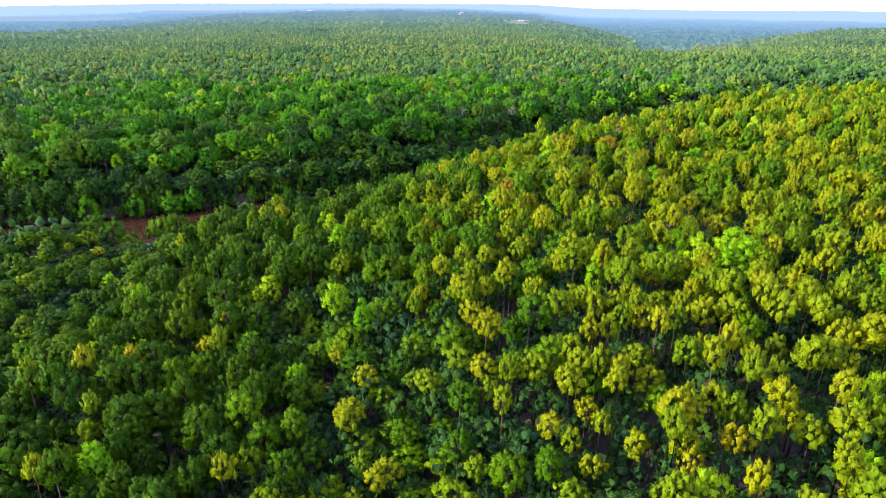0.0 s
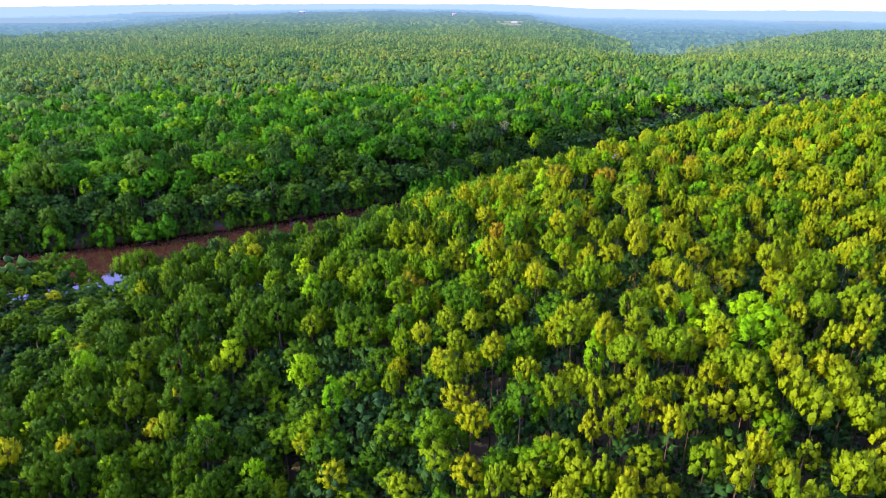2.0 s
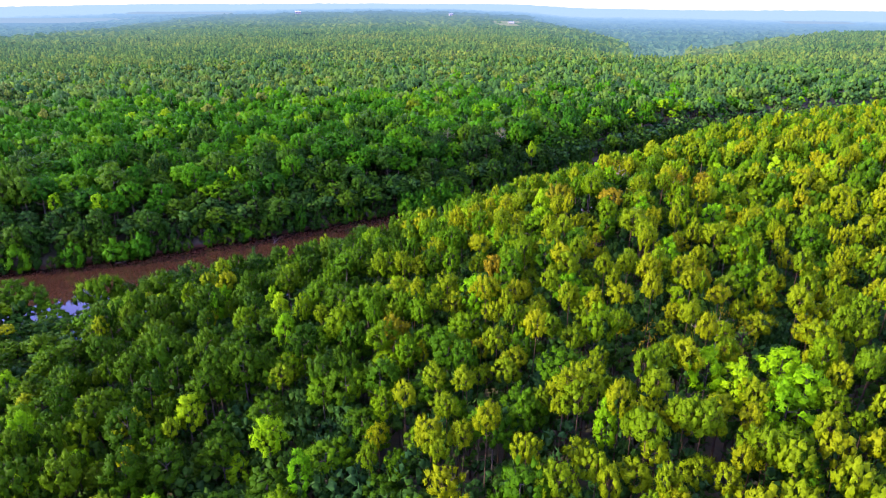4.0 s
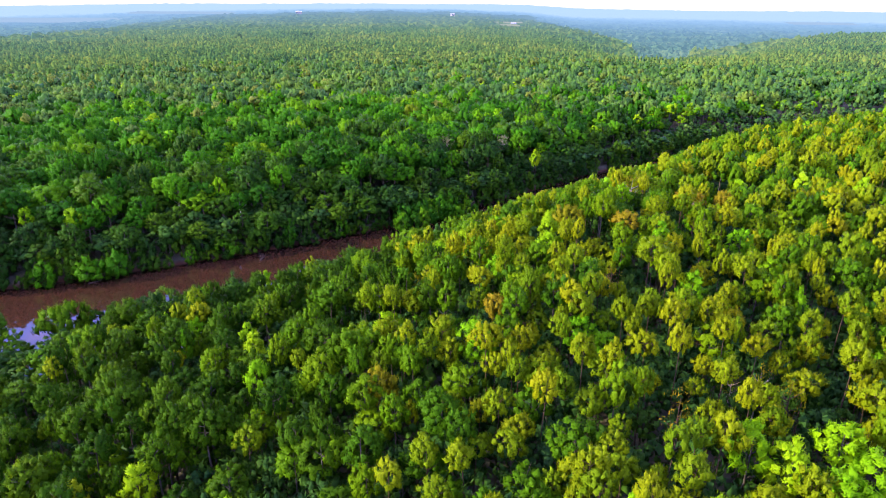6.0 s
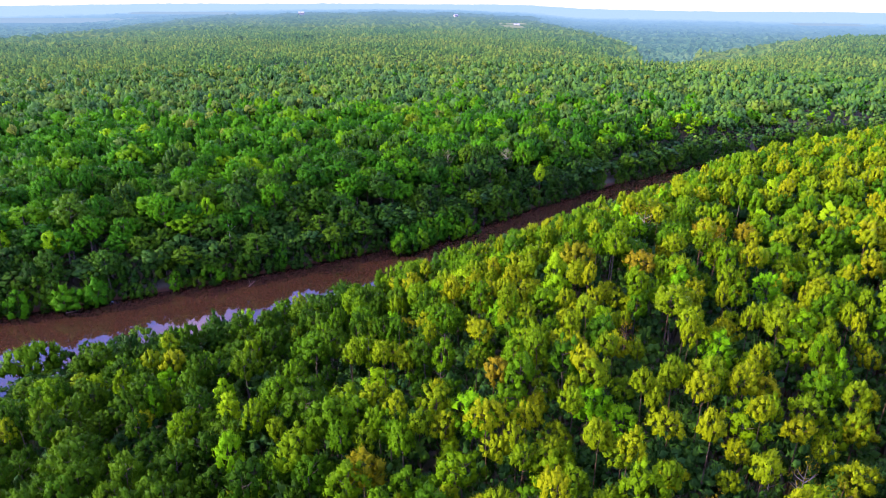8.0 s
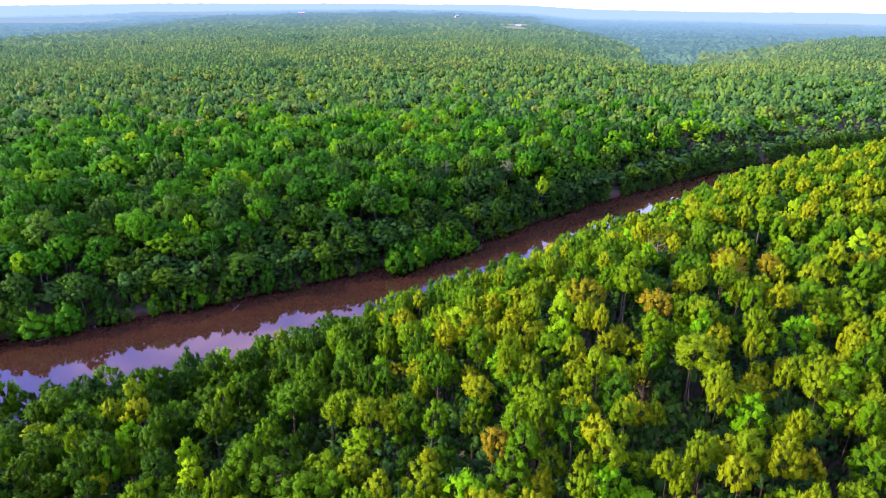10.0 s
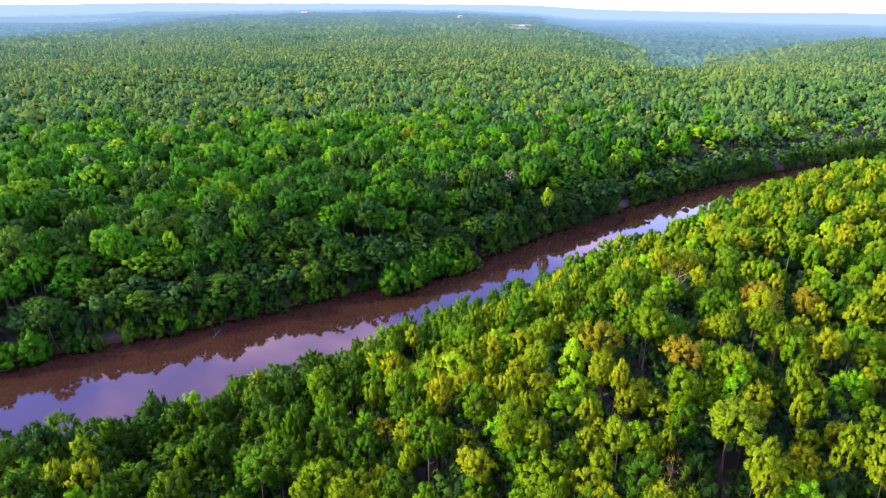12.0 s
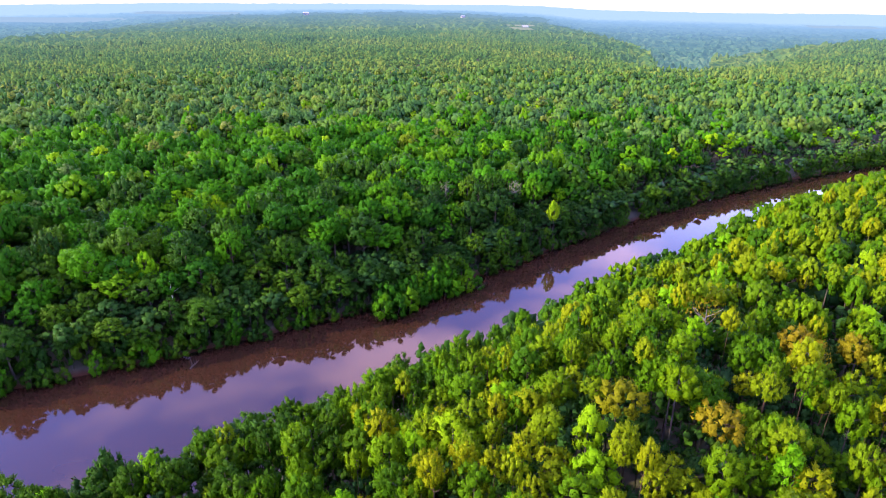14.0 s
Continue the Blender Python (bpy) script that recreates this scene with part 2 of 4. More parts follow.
# ---- mesh helpers ----
def mesh_object(name, verts, faces, mats, smooth=False, tints=None, slots=None, normals=None):
    """One mesh object from arrays; faces is a list of index arrays, each (n, 3) or (n, 4)."""
    me = bpy.data.meshes.new(name)
    groups = [np.asarray(f, dtype=np.int32) for f in faces if len(f)]
    loops = np.concatenate([f.ravel() for f in groups])
    sizes = np.concatenate([np.full(len(f), f.shape[1], dtype=np.int32) for f in groups])
    starts = np.concatenate([[0], np.cumsum(sizes)[:-1]]).astype(np.int32)
    me.vertices.add(len(verts))
    me.vertices.foreach_set("co", np.ascontiguousarray(verts, dtype=np.float32).ravel())
    me.loops.add(len(loops))
    me.loops.foreach_set("vertex_index", loops)
    me.polygons.add(len(sizes))
    me.polygons.foreach_set("loop_start", starts)
    me.polygons.foreach_set("loop_total", sizes)
    for m in mats:
        me.materials.append(m)
    if slots is not None:
        me.polygons.foreach_set("material_index", np.asarray(slots, dtype=np.int32))
    me.polygons.foreach_set("use_smooth", np.full(len(sizes), smooth))
    if tints is not None:
        me.attributes.new("tint", "FLOAT", "POINT").data.foreach_set("value", np.asarray(tints, dtype=np.float32))
    me.update(calc_edges=True)
    if normals is not None:
        me.normals_split_custom_set_from_vertices(np.ascontiguousarray(normals, dtype=np.float32))
    return new(name, me)


def smooth_step(a, b, v):
    k = np.clip((np.asarray(v, dtype=float) - a) / (b - a), 0, 1)
    return k * k * (3 - 2 * k)


# ---- the lie of the land ----
BANK_X = [-5000, -900, -420, -210, -140, -100, -60, -40, -15, 20, 40, 60, 110, 185, 255, 340, 520, 900, 5000]
BANK_Y = [-600, 40, 130, 178, 193, 207, 226, 236.5, 253, 274.5, 297, 314, 356, 404, 438, 472, 520, 560, 700]
_tab = np.arange(-5000, 5001, 4.0)
_far = np.convolve(np.pad(np.interp(_tab, BANK_X, BANK_Y), 6, mode="edge"), np.ones(13) / 13, mode="valid")


def far_bank(x):
    return np.interp(x, _tab, _far)


def near_bank(x):
    return far_bank(x) - 58 - 2 * smooth_step(-50, -80, x) + 22 * smooth_step(-80, -98, x) + 15 * np.exp(-((x + 69) / 9) ** 2)


def waves(x, y, size, seed):
    a = [(1.0, 0.31), (0.63, 1.37), (-0.58, 0.91), (1.51, -0.47), (0.87, 1.9)]
    return sum(np.sin((x * p + y * q) / size + seed * (i + 1.7)) for i, (p, q) in enumerate(a)) / 5


def ground_z(x, y):
    x, y = np.asarray(x, dtype=float), np.asarray(y, dtype=float)
    dn, df = (near_bank(x) - y) * 0.85, (y - far_bank(x)) * 0.85
    near = -2.5 + 4.6 * smooth_step(-5, 4, dn)
    near = near + 16.5 * smooth_step(-62, 40, x + 0.12 * (y - 110) - 0.45 * np.maximum(95 - y, 0)) * smooth_step(0, 56, dn) * (1 - 0.18 * smooth_step(105, 50, y))
    near = near + (4 * smooth_step(75, 110, x) * smooth_step(2, 16, dn) * smooth_step(60, 30, dn) + 1.8 * np.exp(-(((x - 40) / 60) ** 2 + ((y - 210) / 45) ** 2))) * (dn > 0) - 4.5 * smooth_step(115, 200, x) * smooth_step(20, 60, dn) + 1.3 * waves(x, y, 17, 2.0) * smooth_step(5, 40, dn)
    az, dist = np.degrees(np.arctan2(x - 10, y - 100)), np.hypot(x - 10, y - 100)
    far = -2.5 + 5.2 * smooth_step(-5, 5, df) + smooth_step(15, 120, df) * (2.5 * waves(x, y, 60, 5.0) + 1.0 * waves(x, y, 23, 1.0))
    far = far - 4 * smooth_step(150, 500, df) + 2 * smooth_step(8, 40, df)
    far = far - smooth_step(500, 1000, dist) * (11 * smooth_step(3, 19, az) + 8 * smooth_step(-10, -32, az))
    edge = 9 + 9.5 * smooth_step(2400, 800, dist)
    rise = 17 * smooth_step(1150, 2900, dist) * smooth_step(edge + 3, edge - 9, az) * smooth_step(-30, -6, az)
    spur = 4 * smooth_step(600, 1150, dist) * smooth_step(1900, 1300, dist) * smooth_step(edge + 2, edge - 5, az)
    ridge = 24 * smooth_step(600, 1200, dist) * smooth_step(2000, 1350, dist) * smooth_step(22, 37, az)
    hollow = -15 * smooth_step(760, 1150, dist) * smooth_step(edge - 2, edge + 4, az) * (1 - smooth_step(22, 32, az) * smooth_step(1700, 1300, dist)) - 14 * smooth_step(1200, 2000, dist) * smooth_step(-20, -36, az)
    plain = 40 * smooth_step(2500, 4900, dist) * (1 - rise / 40)
    far = far + rise + spur + ridge + hollow + plain + 5 * waves(x, y, 260, 3.0) * smooth_step(900, 2200, dist)
    return np.where(dn > -24.6, near, far)


def grid_lines(fine_a, fine_b, step, end_a, end_b):
    mid = list(np.arange(fine_a, fine_b + 0.1, step))
    d, out = step, mid[-1]
    while out < end_b:
        d *= 1.16
        out += d
        mid.append(min(out, end_b))
    d, out = step, mid[0]
    while out > end_a:
        d *= 1.16
        out -= d
        mid.insert(0, max(out, end_a))
    return np.array(mid)


def sheet(name, xs, ys, heights, mats, keep=None, smooth=True):
    gx, gy = np.meshgrid(xs, ys)
    verts = np.stack([gx, gy, heights(gx, gy)], axis=-1).reshape(-1, 3)
    i = np.arange(len(xs) * len(ys)).reshape(len(ys), len(xs))
    quads = np.stack([i[:-1, :-1], i[:-1, 1:], i[1:, 1:], i[1:, :-1]], axis=-1).reshape(-1, 4)
    if keep is not None:
        mid = verts[quads].mean(axis=1)
        quads = quads[keep(mid[:, 0], mid[:, 1])]
    return mesh_object(name, verts, [quads], mats, smooth)


def in_reach(x, y):
    return np.hypot(x - 5, y - 50) < 4850


gx, gy = grid_lines(-230, 330, 4.0, -4800, 4800), grid_lines(0, 520, 4.0, -4700, 4900)
ground = sheet("ground", gx, gy, ground_z, [FLOOR], in_reach)
spots = np.array([v.co[:2] for v in ground.data.vertices])
beside = np.minimum(np.abs(spots[:, 1] - far_bank(spots[:, 0])), np.abs(spots[:, 1] - near_bank(spots[:, 0])))
ground.data.attributes.new("tint", "FLOAT", "POINT").data.foreach_set("value", smooth_step(30, 14, beside).astype(np.float32))
tagged(ground, "leaf-littered forest floor rolling away to the horizon", "ground", kind="structure")

# the river: a strip of still, silty water between the banks
rx = np.arange(-900, 900, 6.0)
t_ = np.linspace(-0.16, 1.16, 12)
rv = np.stack([np.repeat(rx, 12), (near_bank(rx)[:, None] + (far_bank(rx) - near_bank(rx))[:, None] * t_).ravel(), np.full(len(rx) * 12, 1.0)], axis=-1)
ri = np.arange(len(rx) * 12).reshape(len(rx), 12)
rq = np.stack([ri[:-1, :-1], ri[1:, :-1], ri[1:, 1:], ri[:-1, 1:]], axis=-1).reshape(-1, 4)
river = mesh_object("water", rv, [rq], [WATER], True)
tagged(river, "calm silty red-brown river mirroring the sky and bank", "river", kind="structure")


# the far country beyond the woods: a bumpy canopy sheet
def distant_canopy(x, y):
    d = np.hypot(x - 10, y - 100)
    bumps = np.random.default_rng(4).normal(0, 1, np.shape(x)) * np.clip(3.4 - (d - 1400) / 1400, 1.2, 3.4)
    return ground_z(x, y) + 14 * smooth_step(750, 900, d) + bumps


az_lines, d_lines = np.radians(np.linspace(-44, 44, 300)), [760.0]
while d_lines[-1] < 4780:
    d_lines.append(d_lines[-1] + 7 + (d_lines[-1] - 760) * 0.012)
d_lines = np.array(d_lines)
ga, gd = np.meshgrid(az_lines, d_lines)
jit = np.random.default_rng(8)
ga, gd = ga + jit.normal(0, 0.0016, ga.shape), gd + jit.normal(0, 3, gd.shape)
bx, by = 10 + gd * np.sin(ga), 100 + gd * np.cos(ga)
bv = np.stack([bx, by, distant_canopy(bx, by)], axis=-1).reshape(-1, 3)
bi = np.arange(ga.size).reshape(ga.shape)
bq = np.stack([bi[:-1, :-1], bi[:-1, 1:], bi[1:, 1:], bi[1:, :-1]], axis=-1).reshape(-1, 4)
mid_q = bv[bq].mean(axis=1)
q_az, q_d = np.degrees(np.arctan2(mid_q[:, 0] - 10, mid_q[:, 1] - 100)), np.hypot(mid_q[:, 0] - 10, mid_q[:, 1] - 100)
on_hill = ((q_az < 8.5 + 9.5 * smooth_step(2400, 800, q_d)) & (q_d < 2750 + 150 * np.sin(q_az)) & (q_d < 1500 + 1300 * smooth_step(-37, -14, q_az))) | ((q_az > 22) & (q_d < 1300 + 14 * (q_az - 22)))
beyond = q_d > np.where(q_az > 0, 1330 - 560 * smooth_step(6, 18, q_az) + 480 * smooth_step(21, 32, q_az), 1100)
on_hill, off_hill = on_hill & beyond, ~on_hill & beyond
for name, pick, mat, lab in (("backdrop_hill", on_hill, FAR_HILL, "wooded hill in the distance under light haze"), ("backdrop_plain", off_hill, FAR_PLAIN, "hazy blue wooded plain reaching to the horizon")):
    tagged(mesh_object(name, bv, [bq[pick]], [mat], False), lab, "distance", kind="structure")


# ---- trees ----
OCTA = (np.array([(1, 0, 0), (0, 1, 0), (-1, 0, 0), (0, -1, 0), (0, 0, 1), (0, 0, -1)], dtype=float), np.array([(0, 1, 4), (1, 2, 4), (2, 3, 4), (3, 0, 4), (1, 0, 5), (2, 1, 5), (3, 2, 5), (0, 3, 5)]))


def crown_arrays(rng, shape, lobes, leaves, leaf, solid=OCTA, fill=1.1, form=0.5):
    """A crown of bough clumps: each is an uneven lump with leaf sprays standing out of it. shape: (radius, depth, taper); the crown's
    top is z = 0 and it hangs down to -depth. Returns the vertices, the triangles and the normals, which follow the clumps and the crown."""
    radius, depth, taper = shape
    lump_v, lump_f = solid
    k = np.arange(lobes) + 0.5
    up = 1 - k / lobes * 1.5
    ang = k * 2.39996 + rng.normal(0, 0.35, lobes)
    flat = np.sqrt(np.clip(1 - np.clip(up, -1, 1) ** 2, 0, 1)) * (1 + 1.0 * np.minimum(up, 0))
    body = rng.uniform(0.7, 1.14, lobes)
    wide = radius * (1 - taper * np.clip(up, 0, 1) * 0.6) * body
    lean = 1 + 0.22 * np.sin(ang * 2 + rng.uniform(0, 6))
    mid_l = np.stack([wide * lean * flat * np.cos(ang), wide * lean * flat * np.sin(ang), -depth * 0.5 + depth * 0.5 * up * body], axis=-1)
    size = radius * rng.uniform(0.24, 0.42, lobes) * (24 / (lobes + 6)) ** 0.4

    def facing(p, d):
        whole = (p + np.array([0, 0, depth * 0.6])) / (radius, radius, depth * 0.55)
        whole /= np.linalg.norm(whole, axis=-1, keepdims=True) + 1e-6
        out = (1 - form) * d + form * whole + rng.normal(0, 0.16, d.shape)
        return (out / np.linalg.norm(out, axis=-1, keepdims=True)).reshape(-1, 3)

    tall = np.array([0.92, 0.92, 1.06])
    spin = np.linalg.qr(rng.normal(0, 1, (lobes, 3, 3)))[0]
    spin = spin * np.sign(np.linalg.det(spin))[:, None, None]
    lump_d = np.einsum("vi,lij->lvj", lump_v, spin) + rng.normal(0, 0.1, (lobes, *lump_v.shape))
    lv = mid_l[:, None] + lump_d * tall * fill * size[:, None, None] * rng.uniform(0.72, 1.2, (lobes, len(lump_v), 1))
    ln = facing(lv, lump_d / np.linalg.norm(lump_d, axis=-1, keepdims=True))
    lf = (lump_f[None] + np.arange(lobes)[:, None, None] * len(lump_v)).reshape(-1, 3)
    lv = lv.reshape(-1, 3)
    if not leaves:
        return lv, lf, ln
    d = rng.normal(0, 1, (lobes, leaves, 3))
    d[..., 2] += 0.6
    d += (mid_l * (1, 1, 0) / radius * 0.9)[:, None]
    d /= np.linalg.norm(d, axis=-1, keepdims=True)
    c = mid_l[:, None] + d * size[:, None, None] * rng.uniform(0.75, 1.14, (lobes, leaves, 1))
    nrm = d + rng.normal(0, 0.5, d.shape)
    nrm /= np.linalg.norm(nrm, axis=-1, keepdims=True)
    a = rng.normal(0, 0.4, d.shape) + (0, 0, 0.75) + 0.7 * d
    a = a - nrm * (a * nrm).sum(axis=-1, keepdims=True)
    a /= np.linalg.norm(a, axis=-1, keepdims=True)
    b = np.cross(nrm, a)
    s = leaf * rng.uniform(0.65, 1.3, (lobes, leaves, 1))
    v = np.stack([c + a * s * 1.8, c + (-0.7 * a + 0.46 * b) * s, c + (-0.8 * a - 0.46 * b) * s * rng.uniform(0.7, 1.1, (lobes, leaves, 1))], axis=2)
    shade = np.repeat(facing(c, d), 3, axis=0)
    v = v.reshape(-1, 3)
    return np.concatenate([lv, v]), np.concatenate([lf, np.arange(len(v)).reshape(-1, 3) + len(lv)]), np.concatenate([ln, shade])


def tube(path, radii, sides):
    path = np.asarray(path, dtype=float)
    ring = np.linspace(0, 2 * math.pi, sides, endpoint=False)
    vs = []
    for p, r, q in zip(path, radii, np.gradient(path, axis=0)):
        q = q / (np.linalg.norm(q) + 1e-9)
        a = np.cross(q, (0.31, 0.9, 0.2))
        a /= np.linalg.norm(a)
        b = np.cross(q, a)
        vs.append(p + r * (np.cos(ring)[:, None] * a + np.sin(ring)[:, None] * b))
    v = np.concatenate(vs)
    i = np.arange(len(v)).reshape(len(path), sides)
    j = np.roll(i, -1, axis=1)
    return v, np.stack([i[:-1], j[:-1], j[1:], i[1:]], axis=-1).reshape(-1, 4)


def trunk_arrays(rng, height, depth, radius, girth, limbs, sides=6):
    """A tapered, slightly bent trunk with limbs that reach into the crown; the foot is z = 0."""
    bend = rng.normal(0, 0.35, 2)
    hs = np.array([-0.6, 0.0, 0.25, 0.55, 0.8, 0.97]) * height
    hs[0] = -0.8
    path = np.stack([bend[0] * np.sin(hs / height * 2.2), bend[1] * np.sin(hs / height * 2.8), hs], axis=-1)
    vs, qs = [], []
    v, q = tube(path, np.array([1.5, 1.15, 0.9, 0.68, 0.42, 0.1]) * girth, sides)
    vs.append(v)
    qs.append(q)
    base = len(v)
    for i in range(limbs):
        z0 = height - depth * rng.uniform(0.35, 1.0)
        ang = i * 2.4 + rng.uniform(0, 1)
        reach = radius * rng.uniform(0.55, 0.9)
        p0 = np.array([bend[0] * np.sin(z0 / height * 2.2), bend[1] * np.sin(z0 / height * 2.8), z0])
        way = np.array([math.cos(ang), math.sin(ang), 0]) * reach
        v, q = tube([p0, p0 + way * 0.5 + (0, 0, reach * 0.25), p0 + way + (0, 0, reach * 0.65)], np.array([0.34, 0.22, 0.06]) * girth, 4)
        vs.append(v)
        qs.append(q + base)
        base += len(v)
    return np.concatenate(vs), np.concatenate(qs)


# kind: (radius, depth, taper), height, trunk girth, clumps, sprays, spray size
KINDS = {
    "pine": ((2.15, 4.1, 0.2), 18.6, 0.17, 42, 15, 0.19),
    "oak": ((4.4, 8.6, 0.1), 17.8, 0.34, 70, 11, 0.33),
    "hill": ((2.6, 5.4, 0.15), 17.8, 0.24, 48, 14, 0.21),
    "deep": ((2.6, 5.4, 0.15), 17.8, 0.24, 48, 14, 0.21),
    "shade": ((4.4, 8.6, 0.1), 17.8, 0.34, 70, 11, 0.33),
    "lime": ((2.4, 7.0, 0.75), 17.5, 0.22, 42, 20, 0.23),
    "under": ((2.5, 4.6, 0.3), 12.0, 0.14, 28, 15, 0.26),
    "edge": ((3.3, 10.0, 0.2), 14.6, 0.26, 64, 14, 0.3),
    "shrub": ((2.3, 5.0, 0.3), 4.9, 0.10, 20, 18, 0.28),
    "umbrella": ((4.4, 4.0, 0.0), 8.8, 0.3, 60, 20, 0.27),
    "bare": ((3.2, 7.0, 0.2), 18.0, 0.30, 30, 11, 0.24),
    "dead": ((2.2, 7.0, 0.6), 18.5, 0.24, 16, 7, 0.22),
}
LEAF = {"pine": PINE, "oak": OAK, "hill": HILL_OAK, "deep": SHADED_OAK, "shade": SHADED_BANK_OAK, "lime": LIME, "under": UNDER, "edge": SHADED_BANK_OAK, "shrub": SHADED_BANK_OAK}
BARK = {"pine": PINE_BARK, "oak": OAK_BARK, "hill": OAK_BARK, "deep": OAK_BARK, "shade": OAK_BARK, "lime": OAK_BARK, "under": OAK_BARK, "edge": OAK_BARK, "shrub": OAK_BARK}
VARIANTS = 7
full, half, mid, mid_far, far_lod, low = {}, {}, {}, {}, {}, {}
for k, (shape, height, girth, lobes, leaves, leaf) in KINDS.items():
    sparse = k in ("bare", "dead")
    full[k], half[k], mid[k], mid_far[k], far_lod[k], low[k] = [], [], [], [], [], []
    for i in range(VARIANTS):
        rng = np.random.default_rng(100 + i * 7 + len(k))
        sh = (shape[0] * rng.uniform(0.88, 1.12), shape[1] * rng.uniform(0.85, 1.15), shape[2])
        if sparse:
            twig = (OCTA[0] * 0.12, OCTA[1])
            full[k].append((crown_arrays(rng, sh, lobes, leaves, leaf, twig), trunk_arrays(rng, height, sh[1], sh[0], girth, 14, 5)))
            continue
        full[k].append((crown_arrays(rng, sh, lobes, leaves, leaf, fill=0.95), trunk_arrays(rng, height, sh[1], sh[0], girth, 5, 5)))
        half[k].append((crown_arrays(rng, sh, lobes * 3 // 4, leaves // 2, leaf * 1.2, fill=1.0), trunk_arrays(rng, height, sh[1], sh[0], girth, 2, 4)))
        mid[k].append((crown_arrays(rng, sh, 27 if k not in ("oak", "shade") else 40, 4, leaf * 1.5, form=0.5), trunk_arrays(rng, height, sh[1], sh[0], girth, 0, 3)))
        mid_far[k].append((crown_arrays(rng, sh, 13 if k not in ("oak", "shade") else 20, 2, leaf * 1.9, form=0.5), trunk_arrays(rng, height, sh[1], sh[0], girth, 0, 3)))
        far_lod[k].append((crown_arrays(rng, sh, 10, 0, leaf, form=0.5), None))
        low[k].append((crown_arrays(rng, sh, 4, 0, leaf, form=0.5), None))


def tree_meshes(name, arrays, height, leaf, bark):
    """The shared meshes of one tree: trunk and crown."""
    (cv, ct, cn), (tv, tq) = arrays
    crown = mesh_object("crown", cv + (0, 0, height), [ct], [leaf], True, normals=cn)
    trunk = mesh_object("trunk", tv, [tq], [bark], True)
    return crown, trunk


def tree_thing(name, crown_mesh, trunk_mesh, x, y, scale, turn, label, category, group, z=None, tilt=(0, 0)):
    top = new(name)
    top.empty_display_size = 0.5
    z = float(ground_z(x, y)) if z is None else z
    top.matrix_basis = pose(x, y, z - 0.1, tilt[0], tilt[1], turn) @ Matrix.Diagonal((*scale, 1))
    for nm, me in (("trunk", trunk_mesh), ("crown", crown_mesh)):
        ob = new(nm, me)
        ob.parent = top
    return tagged(top, label, category, group)


def joined(name, kind_arrays, rows, mats, label, with_trunk):
    """Many trees in one mesh. rows: variant, x, y, z, scale, height scale, turn, tint."""
    vs, fs, ns, tn, slots, base = [], [], [], [], [], 0
    for i in range(VARIANTS):
        r = rows[rows[:, 0] == i]
        if not len(r):
            continue
        c, s = np.cos(r[:, 6])[:, None], np.sin(r[:, 6])[:, None]
        (cv, ct, cn), stem = kind_arrays[i]
        sets = [(cv + (0, 0, rows_height[name]), ct, cn, 0)]
        if with_trunk:
            tv, tq = stem
            sets.append((tv, np.concatenate([tq[:, :3], tq[:, [0, 2, 3]]]), tv * (1, 1, 0) / (np.linalg.norm(tv[:, :2], axis=1)[:, None] + 1e-6), 1))
        for v, f, nrm, slot in sets:
            px = r[:, 1:2] + r[:, 4:5] * (c * v[:, 0] - s * v[:, 1])
            py = r[:, 2:3] + r[:, 4:5] * (s * v[:, 0] + c * v[:, 1])
            pz = r[:, 3:4] + r[:, 5:6] * v[:, 2]
            vs.append(np.stack([px, py, pz], axis=-1).reshape(-1, 3))
            ns.append(np.stack([c * nrm[:, 0] - s * nrm[:, 1], s * nrm[:, 0] + c * nrm[:, 1], np.broadcast_to(nrm[:, 2], px.shape)], axis=-1).reshape(-1, 3))
            fs.append((f[None] + (base + np.arange(len(r))[:, None, None] * len(v))).reshape(-1, 3))
            slots.append(np.full(len(fs[-1]), slot))
            tn.append(np.repeat(r[:, 7], len(v)))
            base += len(r) * len(v)
    ob = mesh_object(name, np.concatenate(vs), [np.concatenate(fs)], mats, True, np.concatenate(tn), np.concatenate(slots), np.concatenate(ns))
    return tagged(ob, label, "woodland", kind="stuff")


thick = {"under": []}
for i in range(VARIANTS):
    thick["under"].append((crown_arrays(np.random.default_rng(900 + i), (2.5, 5.0, 0.4), 18, 7, 0.3, fill=0.7), None))
rows_height = {}
rng = np.random.default_rng(11)


def scatter(x0, x1, y0, y1, step):
    gx, gy = np.meshgrid(np.arange(x0, x1, step), np.arange(y0, y1, step * 0.87))
    gx = gx + (np.arange(gx.shape[0]) % 2)[:, None] * step / 2
    x, y = gx.ravel(), gy.ravel()
    return x + rng.uniform(-0.36, 0.36, len(x)) * step, y + rng.uniform(-0.36, 0.36, len(y)) * step


def land(x, y, margin=1.5):
    return ((near_bank(x) - y) * 0.85 > margin) | ((y - far_bank(x)) * 0.85 > margin)


def wedge(x, y, slope=0.80, back=38):
    """The stretch of country that lies ahead of the flight."""
    return np.abs(x - 5) < slope * (y + back)


